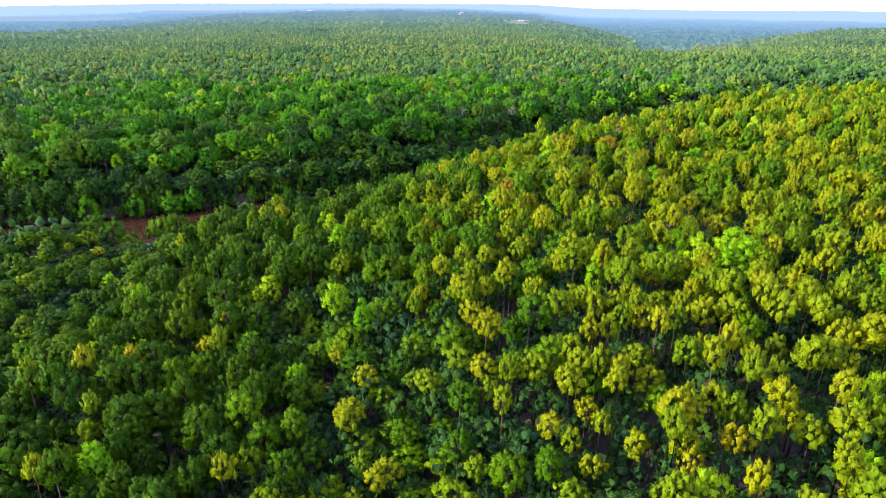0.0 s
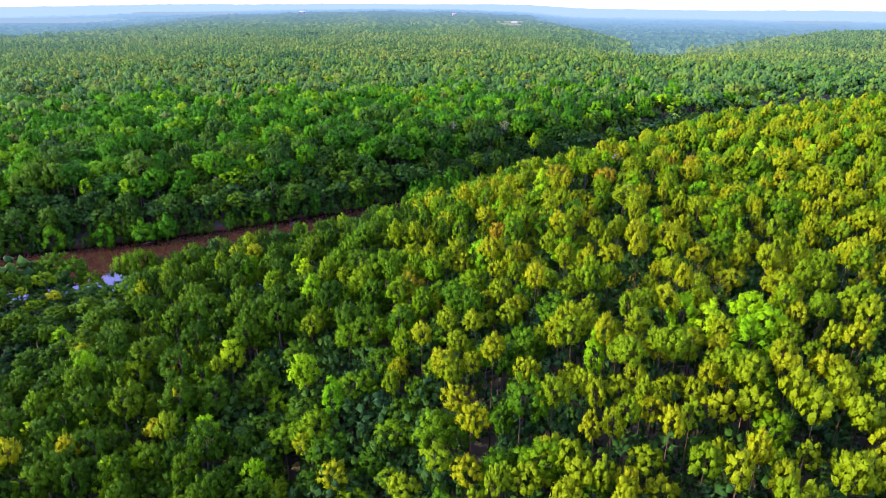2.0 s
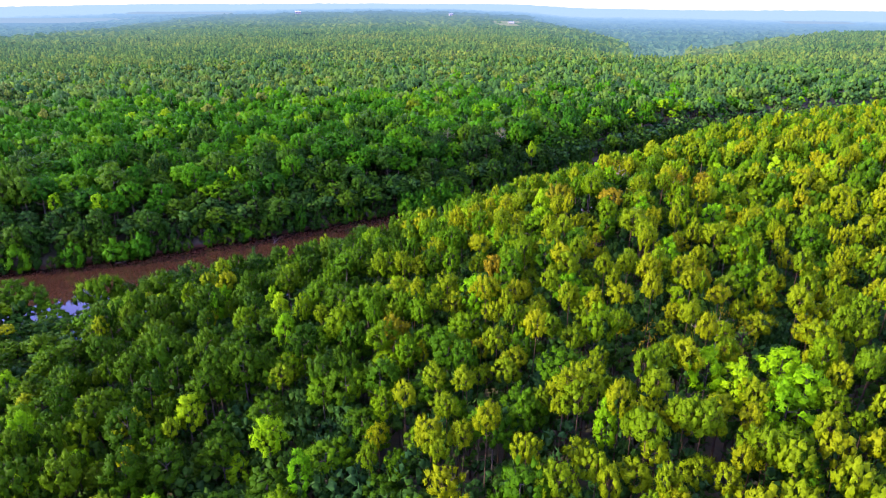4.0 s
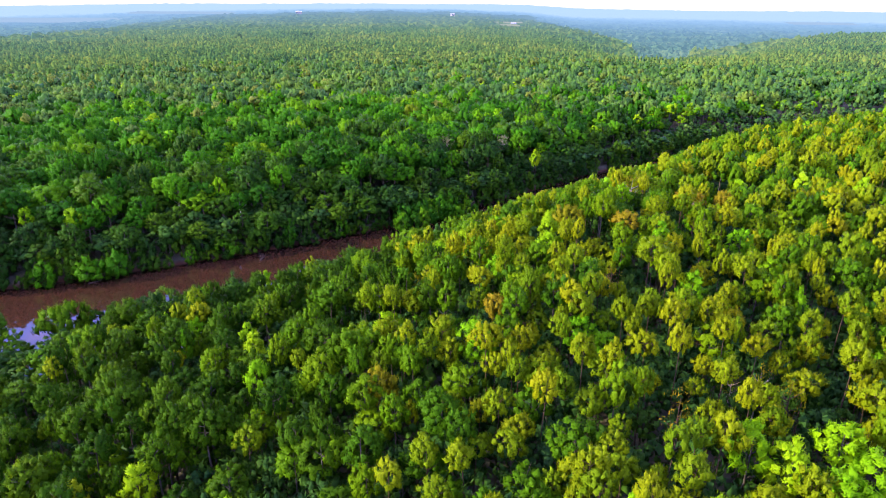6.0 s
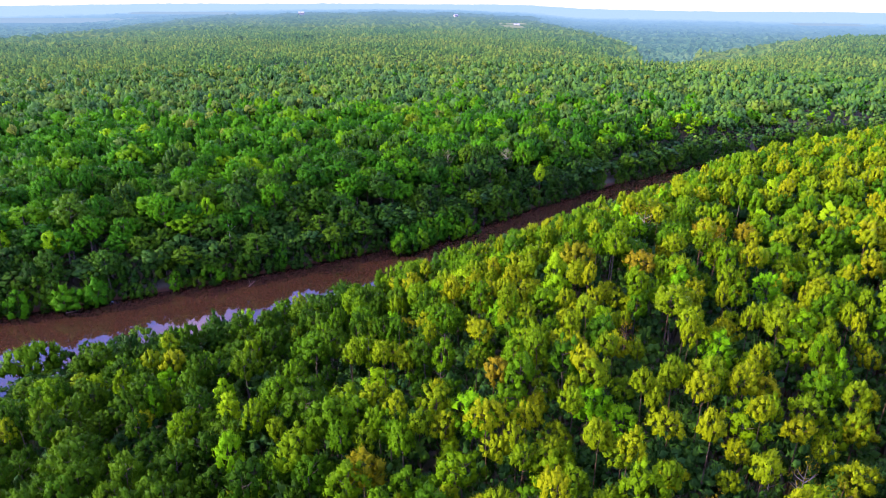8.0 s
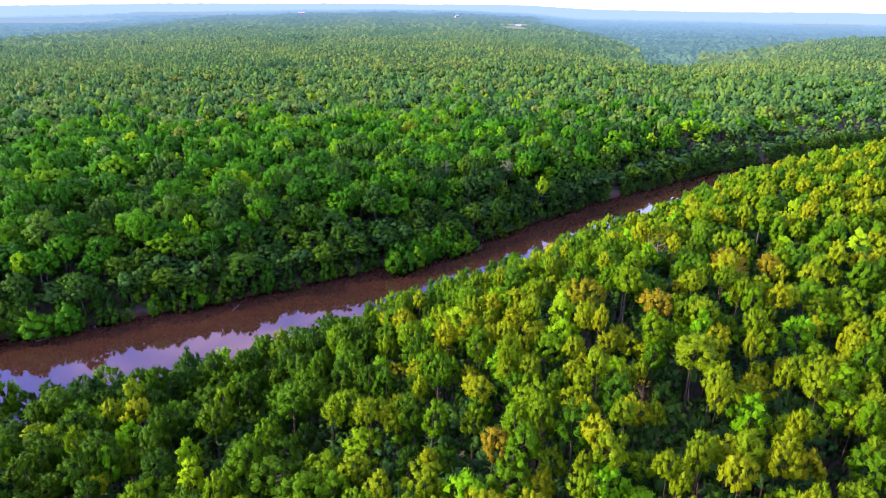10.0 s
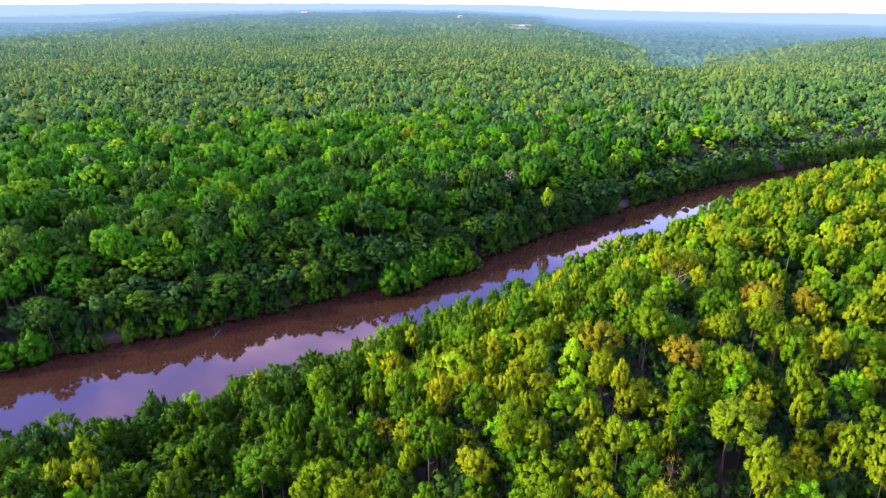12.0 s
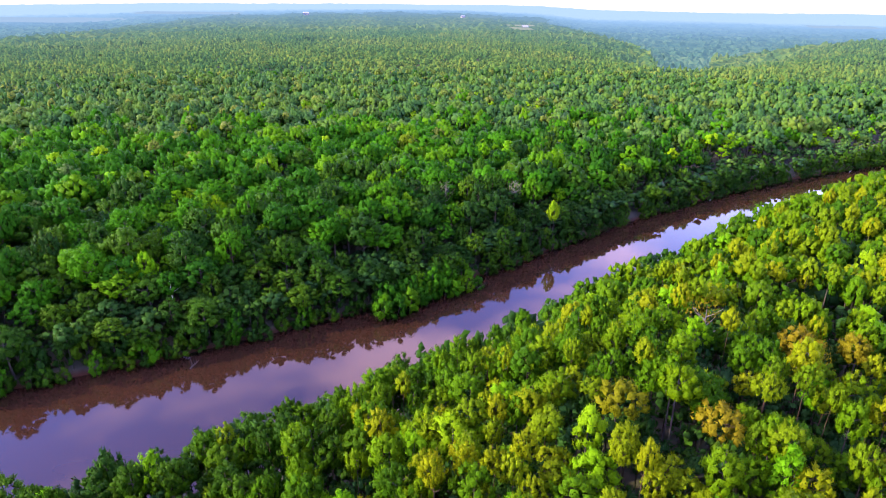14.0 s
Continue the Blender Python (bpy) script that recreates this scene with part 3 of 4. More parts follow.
# trees of their own look, each at its place: x, y, kind, leaf, bark, scale across, scale up, name, label, category
SPECIAL = [
    (47.5, 91.5, "lime", TULIP, OAK_BARK, 1.2, 1.05, "tulip_tree", "tall bright yellow-green tulip tree above the pines"),
    (44.0, 89.5, "lime", TULIP, OAK_BARK, 1.1, 1.0, "tulip_tree", "bright yellow-green tulip tree among the pines"),
    (41.0, 94.0, "lime", TULIP, OAK_BARK, 1.05, 1.0, "tulip_tree", "bright yellow-green tulip tree among the pines"),
    (47.4, 96.3, "lime", TULIP, OAK_BARK, 1.1, 1.03, "tulip_tree", "tall bright yellow-green tulip tree above the pines"),
    (38.5, 97.5, "lime", TULIP, OAK_BARK, 0.95, 0.98, "tulip_tree", "bright yellow-green tulip tree among the pines"),
    (-21.6, 124, "lime", LIME, PINE_BARK, 0.8, 1.08, "tulip_tree", "narrow bright green tree on a bare trunk"),
    (-24.9, 135, "lime", LIME, OAK_BARK, 0.75, 1.05, "tulip_tree", "small bright green tulip tree on the slope"),
    (-2.5, 115.5, "hill", RUST, OAK_BARK, 0.85, 1.0, "oak_tree", "oak with browning rust-tinged leaves on the slope"),
    (34.3, 316, "bare", GREY, WEATHERED, 0.9, 1.05, "dying_tree", "half-bare greyish tree with thin leaves"),
    (10, 312, "bare", GREY, WEATHERED, 0.7, 1.0, "dying_tree", "half-bare greyish tree with thin leaves"),
    (-81, 246, "oak", OAK, PALE_BARK, 0.8, 0.8, "sycamore", "sycamore with pale trunk on the river bank"),
    (-60, 243, "oak", OAK, PALE_BARK, 0.7, 0.8, "sycamore", "sycamore with pale trunk on the river bank"),
    (-110, 236, "oak", OAK, PALE_BARK, 0.7, 0.8, "sycamore", "sycamore with pale trunk on the river bank"),
    # bright leaf colour stands in for sun on these three bank trees
    (126.9, 386, "lime", LIME, OAK_BARK, 1.3, 0.75, "tulip_tree", "yellow-green sunlit tree on the river bank"),
    (89.4, 363, "lime", LIME, OAK_BARK, 1.0, 0.8, "tulip_tree", "yellow-green sunlit tree on the river bank"),
    (52.5, 326, "lime", LIME, OAK_BARK, 0.9, 0.8, "tulip_tree", "yellow-green sunlit tree on the river bank"),
    (44.6, 108.5, "dead", RUST, WEATHERED, 0.7, 0.92, "dead_pine", "dead pine with bare pale limbs and rusty needles"),
    (47.2, 106.0, "dead", RUST, PINE_BARK, 0.8, 0.9, "dead_pine", "dead pine with bare brown limbs and rusty needles"),
    (42.0, 110.5, "dead", RUST, WEATHERED, 0.6, 0.82, "dead_pine", "dead pine with bare pale limbs and rusty needles"),
    (32.6, 102.5, "dead", RUST, PINE_BARK, 0.8, 0.95, "dead_pine", "dead pine with bare brown limbs and rusty needles"),
    (52.0, 190.0, "bare", RUST, WEATHERED, 0.9, 1.0, "dying_tree", "half-bare tree with thin rusty leaves"),
    (62.0, 176.0, "bare", RUST, WEATHERED, 0.8, 1.0, "dying_tree", "half-bare tree with thin rusty leaves"),
    (14.0, 128.0, "pine", RUST, PINE_BARK, 0.8, 1.0, "pine_tree", "pine with browning rust-tinged needles"),
    (31.8, 164.4, "hill", RUST, OAK_BARK, 1.0, 1.02, "oak_tree", "oak with browning rust-tinged leaves near the crest"),
    (41.9, 158.6, "pine", RUST, PINE_BARK, 1.05, 1.02, "pine_tree", "pine with browning rust-tinged needles"),
    (62.5, 180.0, "hill", RUST, OAK_BARK, 1.1, 1.0, "oak_tree", "broad oak with orange-brown leaves near the crest"),
    (70.1, 179.0, "hill", RUST, OAK_BARK, 1.0, 1.0, "oak_tree", "broad oak with orange-brown leaves near the crest"),
    (34.4, 139.5, "dead", RUST, PINE_BARK, 0.8, 0.9, "dead_pine", "dead pine with bare brown limbs and rusty needles"),
    (42.4, 143.1, "pine", PINE, PINE_BARK, 1.3, 1.08, "pine_tree", "large spreading yellow-green pine above its neighbours"),
    (-28.0, 141.2, "lime", LIME, OAK_BARK, 0.75, 1.0, "tulip_tree", "small bright green tulip tree on the slope"),
    (27.0, 159.4, "lime", LIME, OAK_BARK, 0.8, 1.08, "tulip_tree", "narrow bright yellow-green tulip tree among the pines"),
    (48.5, 183.9, "lime", LIME, OAK_BARK, 0.85, 1.0, "tulip_tree", "slender bright green tulip tree in the hollow"),
    (-31.7, 105.9, "lime", LIME, OAK_BARK, 0.85, 1.0, "tulip_tree", "slender bright green tulip tree in the shady hollow"),
    (-29.9, 87.9, "lime", LIME, OAK_BARK, 0.9, 0.95, "tulip_tree", "slender bright green tulip tree in the shady hollow"),
    (-18.0, 97.2, "lime", LIME, OAK_BARK, 0.8, 1.0, "tulip_tree", "slender bright green tulip tree in the shady hollow"),
    (-12.7, 90.4, "lime", LIME, OAK_BARK, 0.75, 0.98, "tulip_tree", "slender bright green tulip tree in the shady hollow"),
    (-67.2, 246.7, "oak", LIME, OAK_BARK, 0.62, 0.98, "tulip_tree", "bright green tulip tree catching the sun across the river"),
    (47.5, 306.3, "oak", LIME, OAK_BARK, 0.5, 0.85, "tulip_tree", "small bright green tree catching the sun across the river"),
    (-78.0, 169.5, "umbrella", HILL_OAK, OAK_BARK, 1.15, 1.7, "shore_tree", "flat-crowned dark tree leaning out at the water's edge"),
    (-71.5, 170.5, "edge", SHADED_OAK, OAK_BARK, 0.7, 0.62, "river_tree", "dark bushy tree on the low spit beside the water"),
    (-68.0, 173.0, "edge", SHADED_OAK, OAK_BARK, 0.75, 0.66, "river_tree", "dark bushy tree on the low spit beside the water"),
    (-73.0, 165.5, "edge", SHADED_OAK, OAK_BARK, 0.6, 0.5, "river_tree", "dark bushy tree on the low spit beside the water"),
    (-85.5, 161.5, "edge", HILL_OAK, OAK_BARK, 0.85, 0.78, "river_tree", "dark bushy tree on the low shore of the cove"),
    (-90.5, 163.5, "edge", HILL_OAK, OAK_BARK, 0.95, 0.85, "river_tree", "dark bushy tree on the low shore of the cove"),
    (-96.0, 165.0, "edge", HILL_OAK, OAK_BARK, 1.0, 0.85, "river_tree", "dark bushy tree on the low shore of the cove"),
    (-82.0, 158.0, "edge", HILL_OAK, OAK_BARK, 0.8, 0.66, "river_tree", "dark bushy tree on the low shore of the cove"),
]
special_xy = np.array([(s[0], s[1]) for s in SPECIAL])
KIND_LIST = ["pine", "oak", "lime", "under", "edge", "hill", "deep", "shade"]


def describe(x, y):
    """Kind, width and height scale, and hue of the tree that grows at each place."""
    n = len(x)
    dn, df = (near_bank(x) - y) * 0.85, (y - far_bank(x)) * 0.85
    piney = 0.06 + 0.88 * smooth_step(-18, 30, x + 6 * waves(x, y, 14, 1.0)) * smooth_step(8, 45, dn) * (dn > 0) * (1 - 0.45 * smooth_step(135, 185, y))
    piney = np.where(df > 0, 0.03 + 0.27 * smooth_step(70, 260, df + 40 * waves(x, y, 45, 4.0)), piney)
    r = rng.uniform(0, 1, n)
    kind = np.where(r < piney, 0, 1)
    # more bright-leaved trees at the right of the far bank, in place of sunlight
    kind = np.where(rng.uniform(0, 1, n) < 0.05 + 0.16 * smooth_step(50, 110, x) * smooth_step(60, 20, df) * (df > 0), 2, kind)
    small = rng.uniform(0, 1, n) < np.where(df > 0, 0.14, 0.2)
    hollow = smooth_step(15, 6, np.abs((x + 16) * 0.94 + (y - 96) * 0.34)) * smooth_step(112, 98, y) * (dn > 0)
    cove = smooth_step(-62, -80, x) * smooth_step(75, 40, dn) * (dn > 0)
    small |= rng.uniform(0, 1, n) < np.maximum(0.4 * hollow, 0.35 * cove)
    kind = np.where(small, 3, kind)
    wide = rng.uniform(0.64, 1.1, n)
    tall = np.where(df > 0, rng.uniform(0.7, 1.16, n), rng.uniform(0.78, 1.12, n))
    tall = tall * (1 - 0.22 * hollow)
    edge = np.minimum(np.abs(dn), np.abs(df))
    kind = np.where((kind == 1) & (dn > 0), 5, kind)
    # oaks with shade painted into their leaves, more of them to the left
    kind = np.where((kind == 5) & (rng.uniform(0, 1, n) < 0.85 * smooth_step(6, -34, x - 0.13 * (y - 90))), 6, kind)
    # copies in the darkened bank leaf colour, mostly close to the far bank
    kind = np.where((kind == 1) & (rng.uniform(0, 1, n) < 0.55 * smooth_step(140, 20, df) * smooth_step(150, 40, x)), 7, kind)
    shore = smooth_step(14, 2, edge)
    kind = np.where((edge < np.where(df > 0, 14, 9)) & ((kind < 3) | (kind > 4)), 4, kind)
    tall = tall * (1 - 0.15 * shore)
    wide = np.where(df > 0, wide * np.where((kind == 1) | (kind == 7), 1.1, 1.3), wide)
    tall = np.where(df > 0, tall * (0.85 - 0.12 * smooth_step(10, 90, x) + (0.15 + 0.12 * smooth_step(10, 90, x)) * smooth_step(-2, 34, df)), tall)
    wide = np.where((kind == 4) & (df > 0), wide * 0.8, wide)
    tall = np.where((kind == 4) & (dn > 0), tall * 1.14, tall)
    spit = smooth_step(-58, -66, x) * smooth_step(-94, -86, x) * smooth_step(26, 14, dn) * (dn > 0)
    tall = tall * (1 - 0.26 * spit) * (1 - 0.3 * smooth_step(-57, -67, x) * (dn > 0))
    return kind, wide, tall, rng.uniform(0, 1, n)


def far_from_special(x, y, gap=3.4):
    d = np.hypot(x[:, None] - special_xy[:, 0], y[:, None] - special_xy[:, 1])
    return d.min(axis=1) > gap


# near woods: every tree whole
x, y = scatter(-150, 160, 20, 260, 3.65)
keep = land(x, y) & (y < near_bank(x)) & wedge(x, y) & (np.hypot(np.abs(x - 5), np.maximum(y - 95, 0)) < 108) & (y > 44) & far_from_special(x, y)
keep &= rng.uniform(0, 1, len(x)) > 0.06
nx, ny = x[keep], y[keep]
nk, nw, nt, nh = describe(nx, ny)
nw = nw * np.where(nk == 0, 0.76, np.where((nk == 5) | (nk == 6), 0.9, 1.0))
nz = ground_z(nx, ny)
order = np.argsort(np.hypot(nx - 18, ny - 130))
THING_NAMES = {0: ("pine_tree", "pine", "tall pine with clumped yellow-green needles on the wooded slope", "pines on the hill"),
               1: ("oak_tree", "oak", "rounded green broadleaf tree in the dense forest", "broadleaf trees on the hill"),
               2: ("tulip_tree", "tulip tree", "slender bright green tulip tree among the darker crowns", "tulip trees"),
               3: ("young_tree", "young tree", "short dark green understorey tree in the shade", "understorey trees"),
               4: ("river_tree", "river tree", "broadleaf tree with boughs down to the river bank", "trees along the river"),
               5: ("oak_tree", "oak", "rounded dark green oak in the dense forest", "oaks on the hill"),
               6: ("hardwood_tree", "hardwood", "deep green hardwood in the shady hollow of the slope", "hardwoods in the hollow"),
               7: ("broadleaf_tree", "tree", "broad dark green tree close to the far river bank", "broadleaf trees across the river")}
shared = {}
for kk, k in enumerate(KIND_LIST):
    for i in range(VARIANTS):
        c, t = tree_meshes(k, full[k][i], KINDS[k][1], LEAF[k], BARK[k])
        shared[kk, i] = (c.data, t.data)
        bpy.data.objects.remove(c)
        bpy.data.objects.remove(t)
count, rest = dict.fromkeys(range(len(KIND_LIST)), 0), []
for j in order:
    k = int(nk[j])
    if count[k] >= 290:
        rest.append(j)
        continue
    count[k] += 1
    i = int(rng.integers(VARIANTS))
    cm, tm = shared[k, i]
    nm, cat, lab, grp = THING_NAMES[k]
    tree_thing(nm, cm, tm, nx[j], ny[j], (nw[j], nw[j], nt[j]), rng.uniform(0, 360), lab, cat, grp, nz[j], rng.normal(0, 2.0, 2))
rest = np.array(rest, dtype=int)

for sx, sy, k, leaf, bark, sw, st, nm, lab in SPECIAL:
    i = int(rng.integers(VARIANTS))
    c, t = tree_meshes(k, full[k][i], KINDS[k][1], leaf, bark)
    cm, tm = c.data, t.data
    bpy.data.objects.remove(c)
    bpy.data.objects.remove(t)
    tree_thing(nm, cm, tm, sx, sy, (sw, sw, st), rng.uniform(0, 360), lab, nm.replace("_", " "), "")


def woods(tag, arrays, x, y, z, kind, wide, tall, hue, label, with_trunk, leaf=LEAF):
    for kk, k in enumerate(KIND_LIST):
        pick = kind == kk
        if not pick.any():
            continue
        n = int(pick.sum())
        rows = np.stack([rng.integers(0, VARIANTS, n), x[pick], y[pick], z[pick] - 0.1, wide[pick], tall[pick], rng.uniform(0, 6.28, n), hue[pick]], axis=-1)
        name = tag + "_" + {"pine": "pines", "oak": "broadleaf_trees", "lime": "tulip_trees", "under": "young_trees", "edge": "river_trees", "hill": "oaks", "deep": "hardwoods", "shade": "riverside_trees"}[k]
        rows_height[name] = KINDS[k][1]
        joined(name, arrays[k], rows, [leaf[k], BARK[k]] if with_trunk else [leaf[k]], label.format({"pine": "pines", "oak": "broadleaf trees", "lime": "bright tulip trees", "under": "dark young trees", "edge": "low-boughed river trees", "hill": "dark oaks", "deep": "hardwoods with shade-darkened leaves", "shade": "broad trees with shade-darkened leaves"}[k]), with_trunk)


if len(rest):
    woods("hillside", half, nx[rest], ny[rest], nz[rest], nk[rest], nw[rest], nt[rest], nh[rest], "dense stand of {} on the slope", True)

# middle distance on this side of the river, and the country beside the flight
x, y = scatter(-420, 520, -60, 560, 4.25)
d = np.hypot(np.abs(x - 5), np.maximum(y - 95, 0))
inner = wedge(x, y) & (d < 108) & (y > 44)
keep = land(x, y) & (y < near_bank(x)) & ~inner & wedge(x, y, 0.88, 60) & (d < 440) & far_from_special(x, y) & (y > 0)
mx, my, md = x[keep], y[keep], d[keep]
mk, mw, mt, mh = describe(mx, my)
mw = mw * np.where(mk == 0, 0.84, np.where(mk > 4, 0.92, 1.0))
mz = ground_z(mx, my)
b = (md < 215) & wedge(mx, my)
woods("bank", {**mid, "under": mid_far["under"]}, mx[b], my[b], mz[b], mk[b], mw[b], mt[b], mh[b], "dense forest of {} above the river", True)
woods("far_bank", mid_far, mx[~b], my[~b], mz[~b], mk[~b], mw[~b], mt[~b], mh[~b], "dense forest of {} above the river", True)

# across the river: broad crowns, whole trees along the bank
x, y = scatter(-420, 520, 150, 560, 7.0)
d = np.hypot(np.abs(x - 5), np.maximum(y - 95, 0))
keep = land(x, y) & (y > far_bank(x)) & wedge(x, y, 0.88, 60) & (d < 440) & far_from_special(x, y)
mx, my, md = x[keep], y[keep], d[keep]
mk, mw, mt, mh = describe(mx, my)
mz = ground_z(mx, my)
whole = md < 232
ACROSS = {**THING_NAMES, 0: ("pine_tree", "pine", "pine standing among broadleaf trees across the river", "pines across the river"),
          1: ("broadleaf_tree", "tree", "broad rounded green tree in the forest across the river", "broadleaf trees across the river"),
          3: ("young_tree", "young tree", "short dark green tree below the crowns across the river", "young trees across the river")}
for j in np.nonzero(whole)[0]:
    mk[j] = 1 if mk[j] == 0 else mk[j]
    nm, cat, lab, grp = ACROSS[int(mk[j])]
    tree_thing(nm, *shared[int(mk[j]), int(rng.integers(VARIANTS))], mx[j], my[j], (mw[j], mw[j], mt[j]), rng.uniform(0, 360), lab, cat, grp, mz[j], rng.normal(0, 2.0, 2))
b = ~whole & (md < 320)
GREENER = {**LEAF, "pine": HAZED_PINE}
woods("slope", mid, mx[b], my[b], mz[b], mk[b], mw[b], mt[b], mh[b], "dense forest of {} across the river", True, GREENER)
a = whole | b
# haze-toned leaf copies, likelier farther off and towards the right
hazed = rng.uniform(0, 1, len(md)) < np.maximum(smooth_step(230, 470, md), 0.8 * smooth_step(110, 230, mx))
HAZED = {"pine": HAZED_PINE, "oak": HAZED_OAK, "lime": LIME, "under": HAZED_OAK, "edge": HAZED_OAK, "hill": HAZED_OAK, "deep": HAZED_OAK, "shade": HAZED_OAK}
for tag, b, leaf in (("plain", ~a & ~hazed, GREENER), ("upland", ~a & hazed, HAZED)):
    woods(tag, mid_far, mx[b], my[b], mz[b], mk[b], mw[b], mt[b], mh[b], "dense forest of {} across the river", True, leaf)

# bushes that hang over the water along both banks
for tag, line, side in (("far", far_bank, 1),):
    sx = np.arange(-215, 330, 3.6)
    sx = np.concatenate([sx, sx + 1.8]) + rng.uniform(-0.8, 0.8, len(sx) * 2)
    off = np.concatenate([rng.uniform(-1.0, 1.4, len(sx) // 2), rng.uniform(2.0, 5.0, len(sx) - len(sx) // 2)])
    sy = line(sx) + side * off
    gap = waves(sx, 0 * sx, 3.1, 2.0) + 0.6 * waves(sx, 0 * sx, 1.3, 5.0)
    high = np.where(off > 1.8, rng.uniform(1.1, 1.7, len(sx)), rng.uniform(0.55, 1.05, len(sx)))
    for j in range(len(sx)):
        i = int(rng.integers(VARIANTS))
        if (i, "s") not in shared:
            c, t = tree_meshes("shrub", full["shrub"][i], KINDS["shrub"][1], SHADED_BANK_OAK, OAK_BARK)
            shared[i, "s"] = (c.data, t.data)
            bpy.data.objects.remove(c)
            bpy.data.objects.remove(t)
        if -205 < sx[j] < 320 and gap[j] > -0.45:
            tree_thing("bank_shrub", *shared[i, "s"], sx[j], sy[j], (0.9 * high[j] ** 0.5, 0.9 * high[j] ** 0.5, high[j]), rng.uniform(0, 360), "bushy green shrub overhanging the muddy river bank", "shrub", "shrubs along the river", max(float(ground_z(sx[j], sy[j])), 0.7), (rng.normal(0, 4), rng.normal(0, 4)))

# bushes leaning out over the far-bank water; undarkened leaf colour makes them look sunlit
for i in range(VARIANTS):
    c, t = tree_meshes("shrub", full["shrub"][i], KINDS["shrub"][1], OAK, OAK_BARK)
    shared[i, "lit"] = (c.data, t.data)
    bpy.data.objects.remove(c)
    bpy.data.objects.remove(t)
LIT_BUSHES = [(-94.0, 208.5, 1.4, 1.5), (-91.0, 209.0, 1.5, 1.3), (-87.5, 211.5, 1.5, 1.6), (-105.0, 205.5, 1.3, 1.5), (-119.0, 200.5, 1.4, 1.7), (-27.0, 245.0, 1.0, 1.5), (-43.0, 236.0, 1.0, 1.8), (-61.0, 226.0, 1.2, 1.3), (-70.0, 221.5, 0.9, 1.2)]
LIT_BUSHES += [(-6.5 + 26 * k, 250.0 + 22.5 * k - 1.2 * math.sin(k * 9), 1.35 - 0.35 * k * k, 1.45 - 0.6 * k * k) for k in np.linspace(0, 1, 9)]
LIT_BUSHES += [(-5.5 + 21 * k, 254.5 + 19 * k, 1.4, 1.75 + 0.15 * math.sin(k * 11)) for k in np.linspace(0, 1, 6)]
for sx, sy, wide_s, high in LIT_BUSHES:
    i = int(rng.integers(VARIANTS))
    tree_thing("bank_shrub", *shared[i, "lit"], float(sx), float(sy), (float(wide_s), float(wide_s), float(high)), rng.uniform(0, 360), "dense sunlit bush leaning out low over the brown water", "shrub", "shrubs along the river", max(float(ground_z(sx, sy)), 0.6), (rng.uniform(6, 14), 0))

# undergrowth below the crowns
x, y = scatter(-130, 150, 30, 250, 4.4)
keep = land(x, y, 4) & wedge(x, y) & (np.hypot(np.abs(x - 5), np.maximum(y - 95, 0)) < 125)
ux, uy = x[keep], y[keep]
un = len(ux)
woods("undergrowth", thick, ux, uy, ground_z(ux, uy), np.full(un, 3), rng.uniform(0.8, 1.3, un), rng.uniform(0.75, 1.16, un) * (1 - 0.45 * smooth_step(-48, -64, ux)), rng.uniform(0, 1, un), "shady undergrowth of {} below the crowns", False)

x, y = scatter(-130, 300, 40, 420, 4.6)
d = np.hypot(np.abs(x - 5), np.maximum(y - 95, 0))
keep = (near_bank(x) - y > 5) & wedge(x, y) & (d >= 125) & (d < 300)
ux, uy = x[keep], y[keep]
un = len(ux)
woods("shrubbery", low, ux, uy, ground_z(ux, uy), np.full(un, 3), rng.uniform(1.0, 1.4, un), rng.uniform(0.75, 1.12, un), rng.uniform(0, 1, un), "shady undergrowth of {} below the crowns", False)

x, y = scatter(-200, 330, 180, 470, 4.8)
d = np.hypot(np.abs(x - 5), np.maximum(y - 95, 0))
keep = (y - far_bank(x) > 2.5) & (y - far_bank(x) < 130) & wedge(x, y) & (d < 330)
ux, uy = x[keep], y[keep]
un = len(ux)
uh = rng.uniform(0.35, 0.8, un)
close = d[keep] < 250
for tag, lod, b in (("thicket", mid_far, close), ("far_thicket", low, ~close)):
    woods(tag, lod, ux[b], uy[b], ground_z(ux[b], uy[b]), np.full(int(b.sum()), 3), rng.uniform(0.8, 1.3, int(b.sum())), uh[b], rng.uniform(0, 1, int(b.sum())), "shady thicket of {} behind the river bank", tag == "thicket")

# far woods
x, y = scatter(-1300, 1400, 150, 1520, 7.2)
d = np.hypot(np.abs(x - 5), np.maximum(y - 95, 0))
az = np.degrees(np.arctan2(x - 10, y - 100))
keep = land(x, y) & wedge(x, y, 0.86, 60) & (d >= 440) & (d < np.where(az > 0, 1420 - 620 * smooth_step(6, 18, az) + 500 * smooth_step(21, 32, az), 1240 + 180 * smooth_step(-32, -20, az)))
fx, fy = x[keep], y[keep]
fk, fw, ft, fh = describe(fx, fy)
fz, fd = ground_z(fx, fy), d[keep]
# crowns past 640 m emit painted haze; nearer ones have it in leaf colour
for tag, lod, b, leaf in (("far", far_lod, fd < 640, {**HAZED, "lime": OAK}), ("backdrop", low, (fd >= 640) & (fk != 3), {k: HAZED_CROWNS for k in HAZED})):
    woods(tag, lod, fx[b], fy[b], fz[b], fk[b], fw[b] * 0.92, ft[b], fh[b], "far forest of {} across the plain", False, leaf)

# the same forest beside and behind the flight
x, y = scatter(-420, 430, -260, 330, 5.3)
out = land(x, y) & ~((y < near_bank(x)) & wedge(x, y, 0.88, 60) & (y > 0)) & ~((y > far_bank(x)) & wedge(x, y, 0.88, 60))
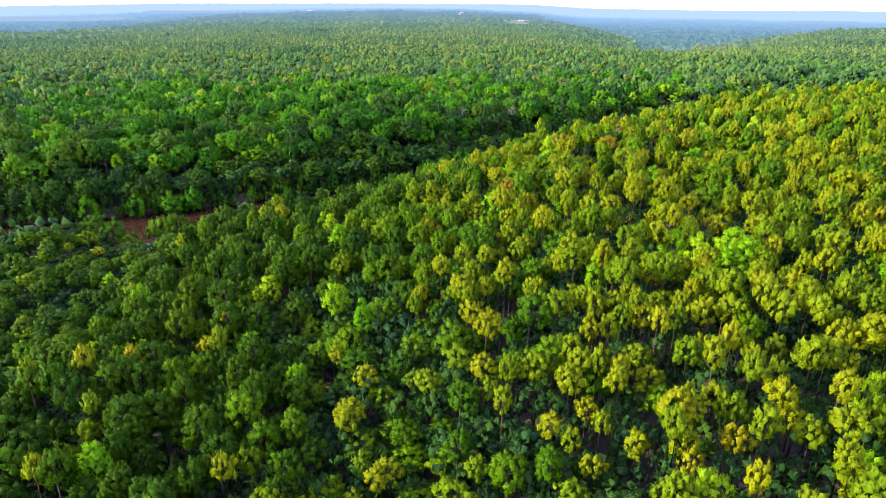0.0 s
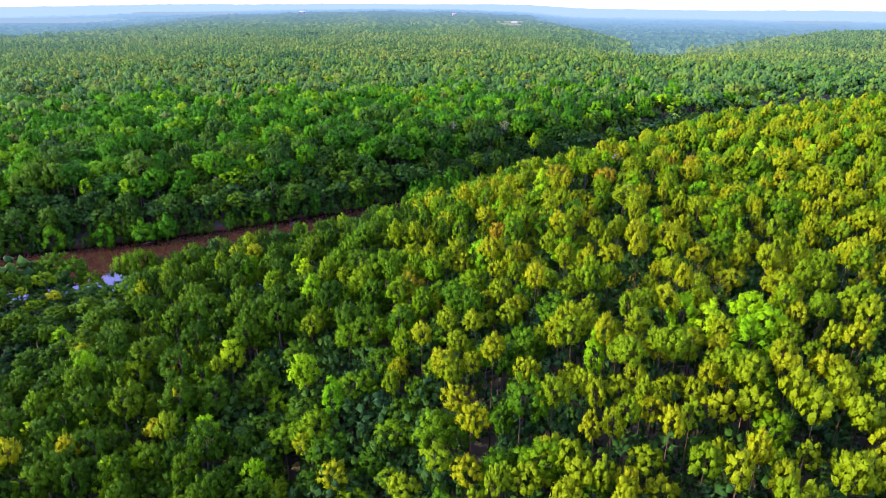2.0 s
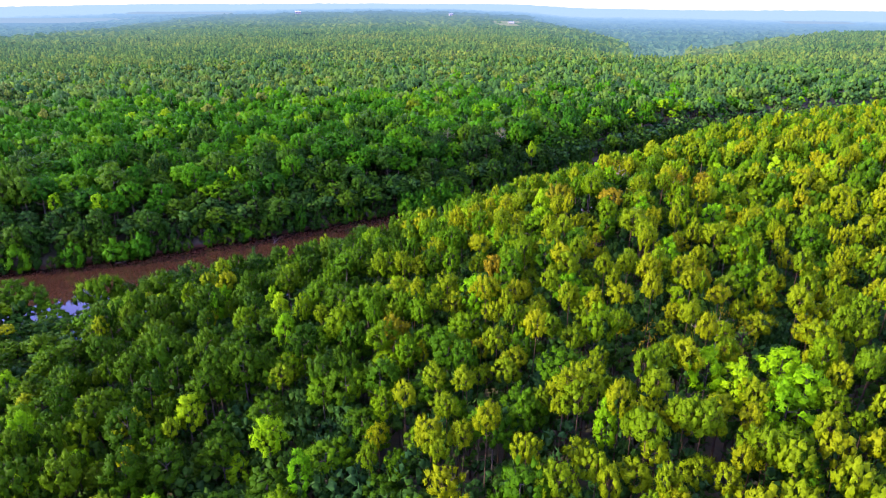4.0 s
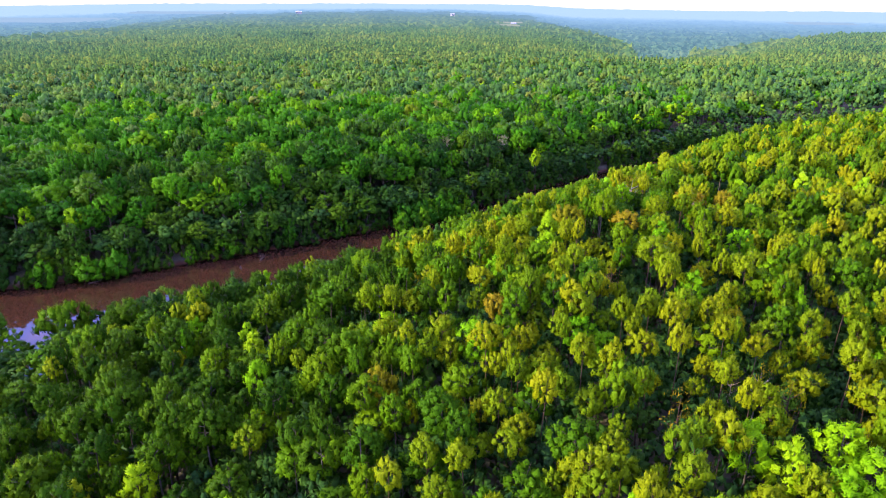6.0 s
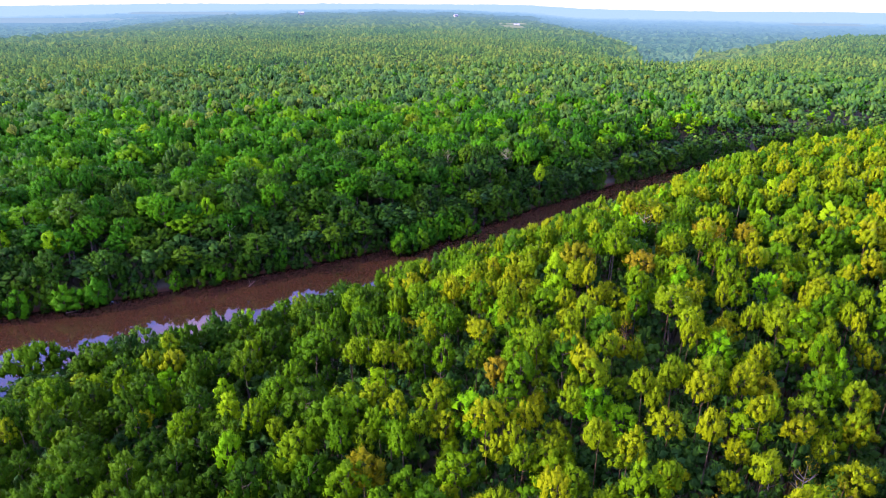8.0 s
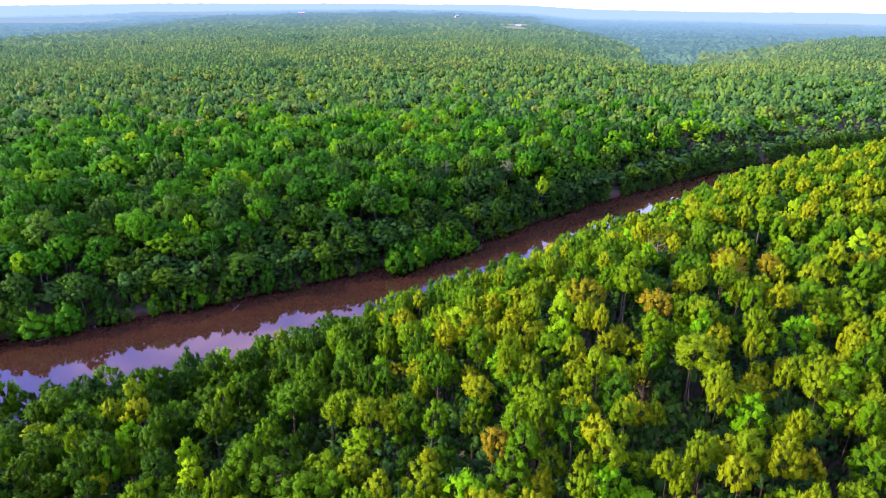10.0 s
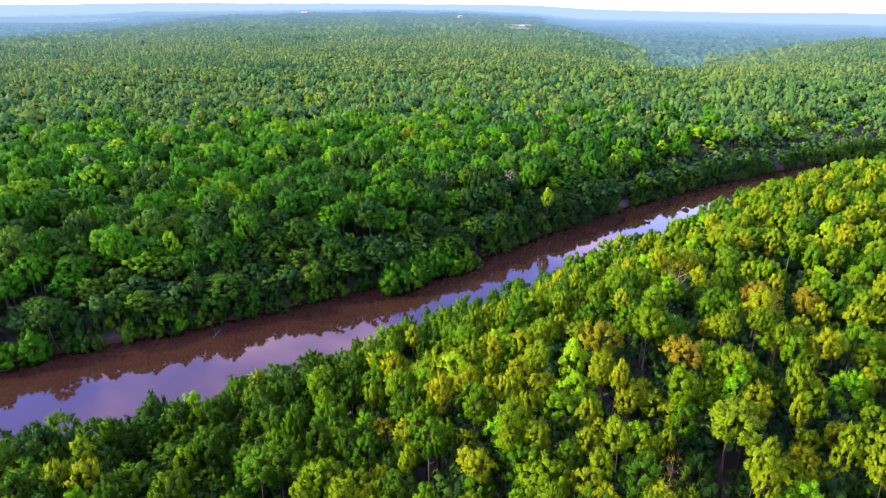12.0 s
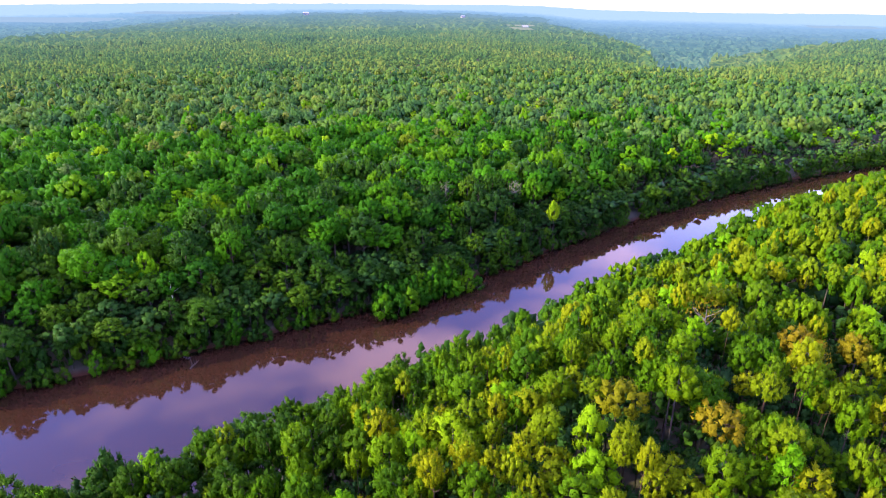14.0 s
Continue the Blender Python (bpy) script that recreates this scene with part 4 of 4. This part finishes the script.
close = (np.abs(x - 5) < 135) & (y > -75) & (y < 120)
ox, oy = x[out & close], y[out & close]
ok, ow, ot, oh = describe(ox, oy)
woods("flank", mid_far, ox, oy, ground_z(ox, oy), ok, ow * 1.5, ot, oh, "forest of {} on the back of the slope", True)
wide_apart = rng.uniform(0, 1, len(x)) < 0.5
ox, oy = x[out & ~close & wide_apart], y[out & ~close & wide_apart]
ok, ow, ot, oh = describe(ox, oy)
woods("outer", low, ox, oy, ground_z(ox, oy), ok, ow * 1.5, ot, oh, "forest of {} behind the slope", False)


# ---- far farmland and the river's small things ----
def part(name, bm, mat, parent, label=""):
    me = bpy.data.meshes.new(name)
    bm.to_mesh(me)
    bm.free()
    me.materials.append(mat)
    ob = new(name, me)
    ob.parent = parent
    return tagged(ob, label)


# white boards toned down to grey, haze put into the wall colour
HAZED_WALL = rough_material("haze_greyed_boards", (0.18, 0.19, 0.2), (0.26, 0.26, 0.26), 2.0, 0.7, 0.1)
TIN_ROOF = rough_material("weathered_tin_roof", (0.25, 0.27, 0.3), (0.36, 0.38, 0.4), 1.0, 0.45, 0.1)


def canopy_z(x, y):
    return float(ground_z(x, y)) + 17


def meadow(x, y, long, wide, turn, lift, label):
    """An open field on the far hillside: an uneven sheet, lifted to treetop height and tilted to fit the camera's view.
    """
    us, vs = np.linspace(-0.5, 0.5, 15), np.linspace(-0.5, 0.5, 7)
    gu, gv = np.meshgrid(us, vs)
    ragged = 1 + 0.16 * np.sin(gu * 17 + x) * np.abs(gv) * 2 + 0.1 * np.sin(gv * 23 + y) * np.abs(gu) * 2
    c, s = math.cos(radians(turn)), math.sin(radians(turn))
    px, py = x + ragged * (gu * long * c - gv * wide * s), y + ragged * (gu * long * s + gv * wide * c)
    pz = canopy_z(x, y) + lift + (gv * 0.06 + 0.02) * wide
    i = np.arange(gu.size).reshape(gu.shape)
    q = np.stack([i[:-1, :-1], i[:-1, 1:], i[1:, 1:], i[1:, :-1]], axis=-1).reshape(-1, 4)
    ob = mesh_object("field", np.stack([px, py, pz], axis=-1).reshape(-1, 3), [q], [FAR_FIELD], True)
    return tagged(ob, label, "field", kind="structure")


meadow(186, 1660, 44, 60, 8, 1, "pale dry meadow in a clearing of the wooded hill")
meadow(205, 1850, 70, 40, 4, 1, "narrow pale meadow in a clearing of the wooded hill")
# pale bands low on the far plain, drawn as sheets
meadow(-1420, 2480, 620, 190, 10, 3, "wide pale band on the hazy far plain")
meadow(-1010, 2750, 420, 120, 6, 3, "pale band on the hazy far plain")
meadow(1560, 2720, 260, 110, -12, 3, "pale band on the hazy far plain")


def farmhouse(x, y, long, wide, high, turn, lift=3):
    top = new("farmhouse")
    top.matrix_basis = pose(x, y, canopy_z(x, y) + lift - high, 0, 0, turn)
    bm = bmesh.new()
    bmesh.ops.create_cube(bm, size=1, matrix=Matrix.Translation((0, 0, high)) @ Matrix.Diagonal((long, wide, high * 2, 1)))
    part("wall", bm, HAZED_WALL, top)
    bm = bmesh.new()
    h, o = high * 2, 0.6
    ends = []
    for sx in (-long / 2 - o, long / 2 + o):
        ends.append([bm.verts.new(p) for p in ((sx, -wide / 2 - o, h - 0.2), (sx, 0, h + wide * 0.38), (sx, wide / 2 + o, h - 0.2), (sx, wide / 2 + o, h - 0.45), (sx, 0, h + wide * 0.38 - 0.3), (sx, -wide / 2 - o, h - 0.45))])
    for a in range(6):
        bm.faces.new((ends[0][a], ends[0][(a + 1) % 6], ends[1][(a + 1) % 6], ends[1][a]))
    bm.faces.new(ends[0])
    bm.faces.new(ends[1][::-1])
    part("roof", bm, TIN_ROOF, top, "weathered grey tin roof")
    return tagged(top, "farmhouse with walls greyed for haze and a tin roof on the far hill", "house", "houses on the far hills")


for hx, hy, hl, hw, hh, ht in ((196, 1690, 13, 8, 2.6, 12), (60, 2230, 12, 8, 2.6, 30), (-465, 2360, 20, 9, 3.5, 10)):
    farmhouse(hx, hy, hl, hw, hh, ht)


def driftwood(x, y, long, turn, label):
    """A stranded, branching log at the water's edge."""
    r = np.random.default_rng(int(abs(x * 7 + y)))
    base = np.array([0, 0, 0.0])
    v, q = tube([(-long / 2, 0, -0.1), (-long * 0.15, 0.2, 0.12), (long * 0.2, 0.1, 0.3), (long / 2, -0.2, 0.75)], [0.22, 0.2, 0.15, 0.05], 6)
    vs, qs, n = [v], [q], len(v)
    for k in range(4):
        p = np.array([long * r.uniform(-0.2, 0.4), 0.1, 0.3])
        w = np.array([r.uniform(0.1, 0.7), r.uniform(-1, 1), r.uniform(0.5, 1.4)])
        v, q = tube([p, p + w * 0.6, p + w * 1.3 + (0, 0, 0.2)], [0.08, 0.05, 0.015], 4)
        vs.append(v)
        qs.append(q + n)
        n += len(v)
    ob = mesh_object("driftwood", np.concatenate(vs), [np.concatenate(qs)], [OAK_BARK], True)
    ob.matrix_basis = pose(x, y, 1.02, 0, 0, turn)
    return tagged(ob, label, "driftwood", "driftwood in the river")


driftwood(-61.0, 230.2, 4.5, 25, "grey weathered branching log stranded at the bank")
driftwood(-49.0, 226.0, 3.0, 70, "grey weathered branch standing out of the shallow water")
driftwood(21.0, 272.0, 3.2, 40, "grey weathered branch standing out of the shallow water")
driftwood(-92.0, 208.0, 3.5, 10, "grey weathered branching log stranded at the bank")
driftwood(64.0, 316.0, 3.6, 50, "grey weathered branching log stranded at the bank")
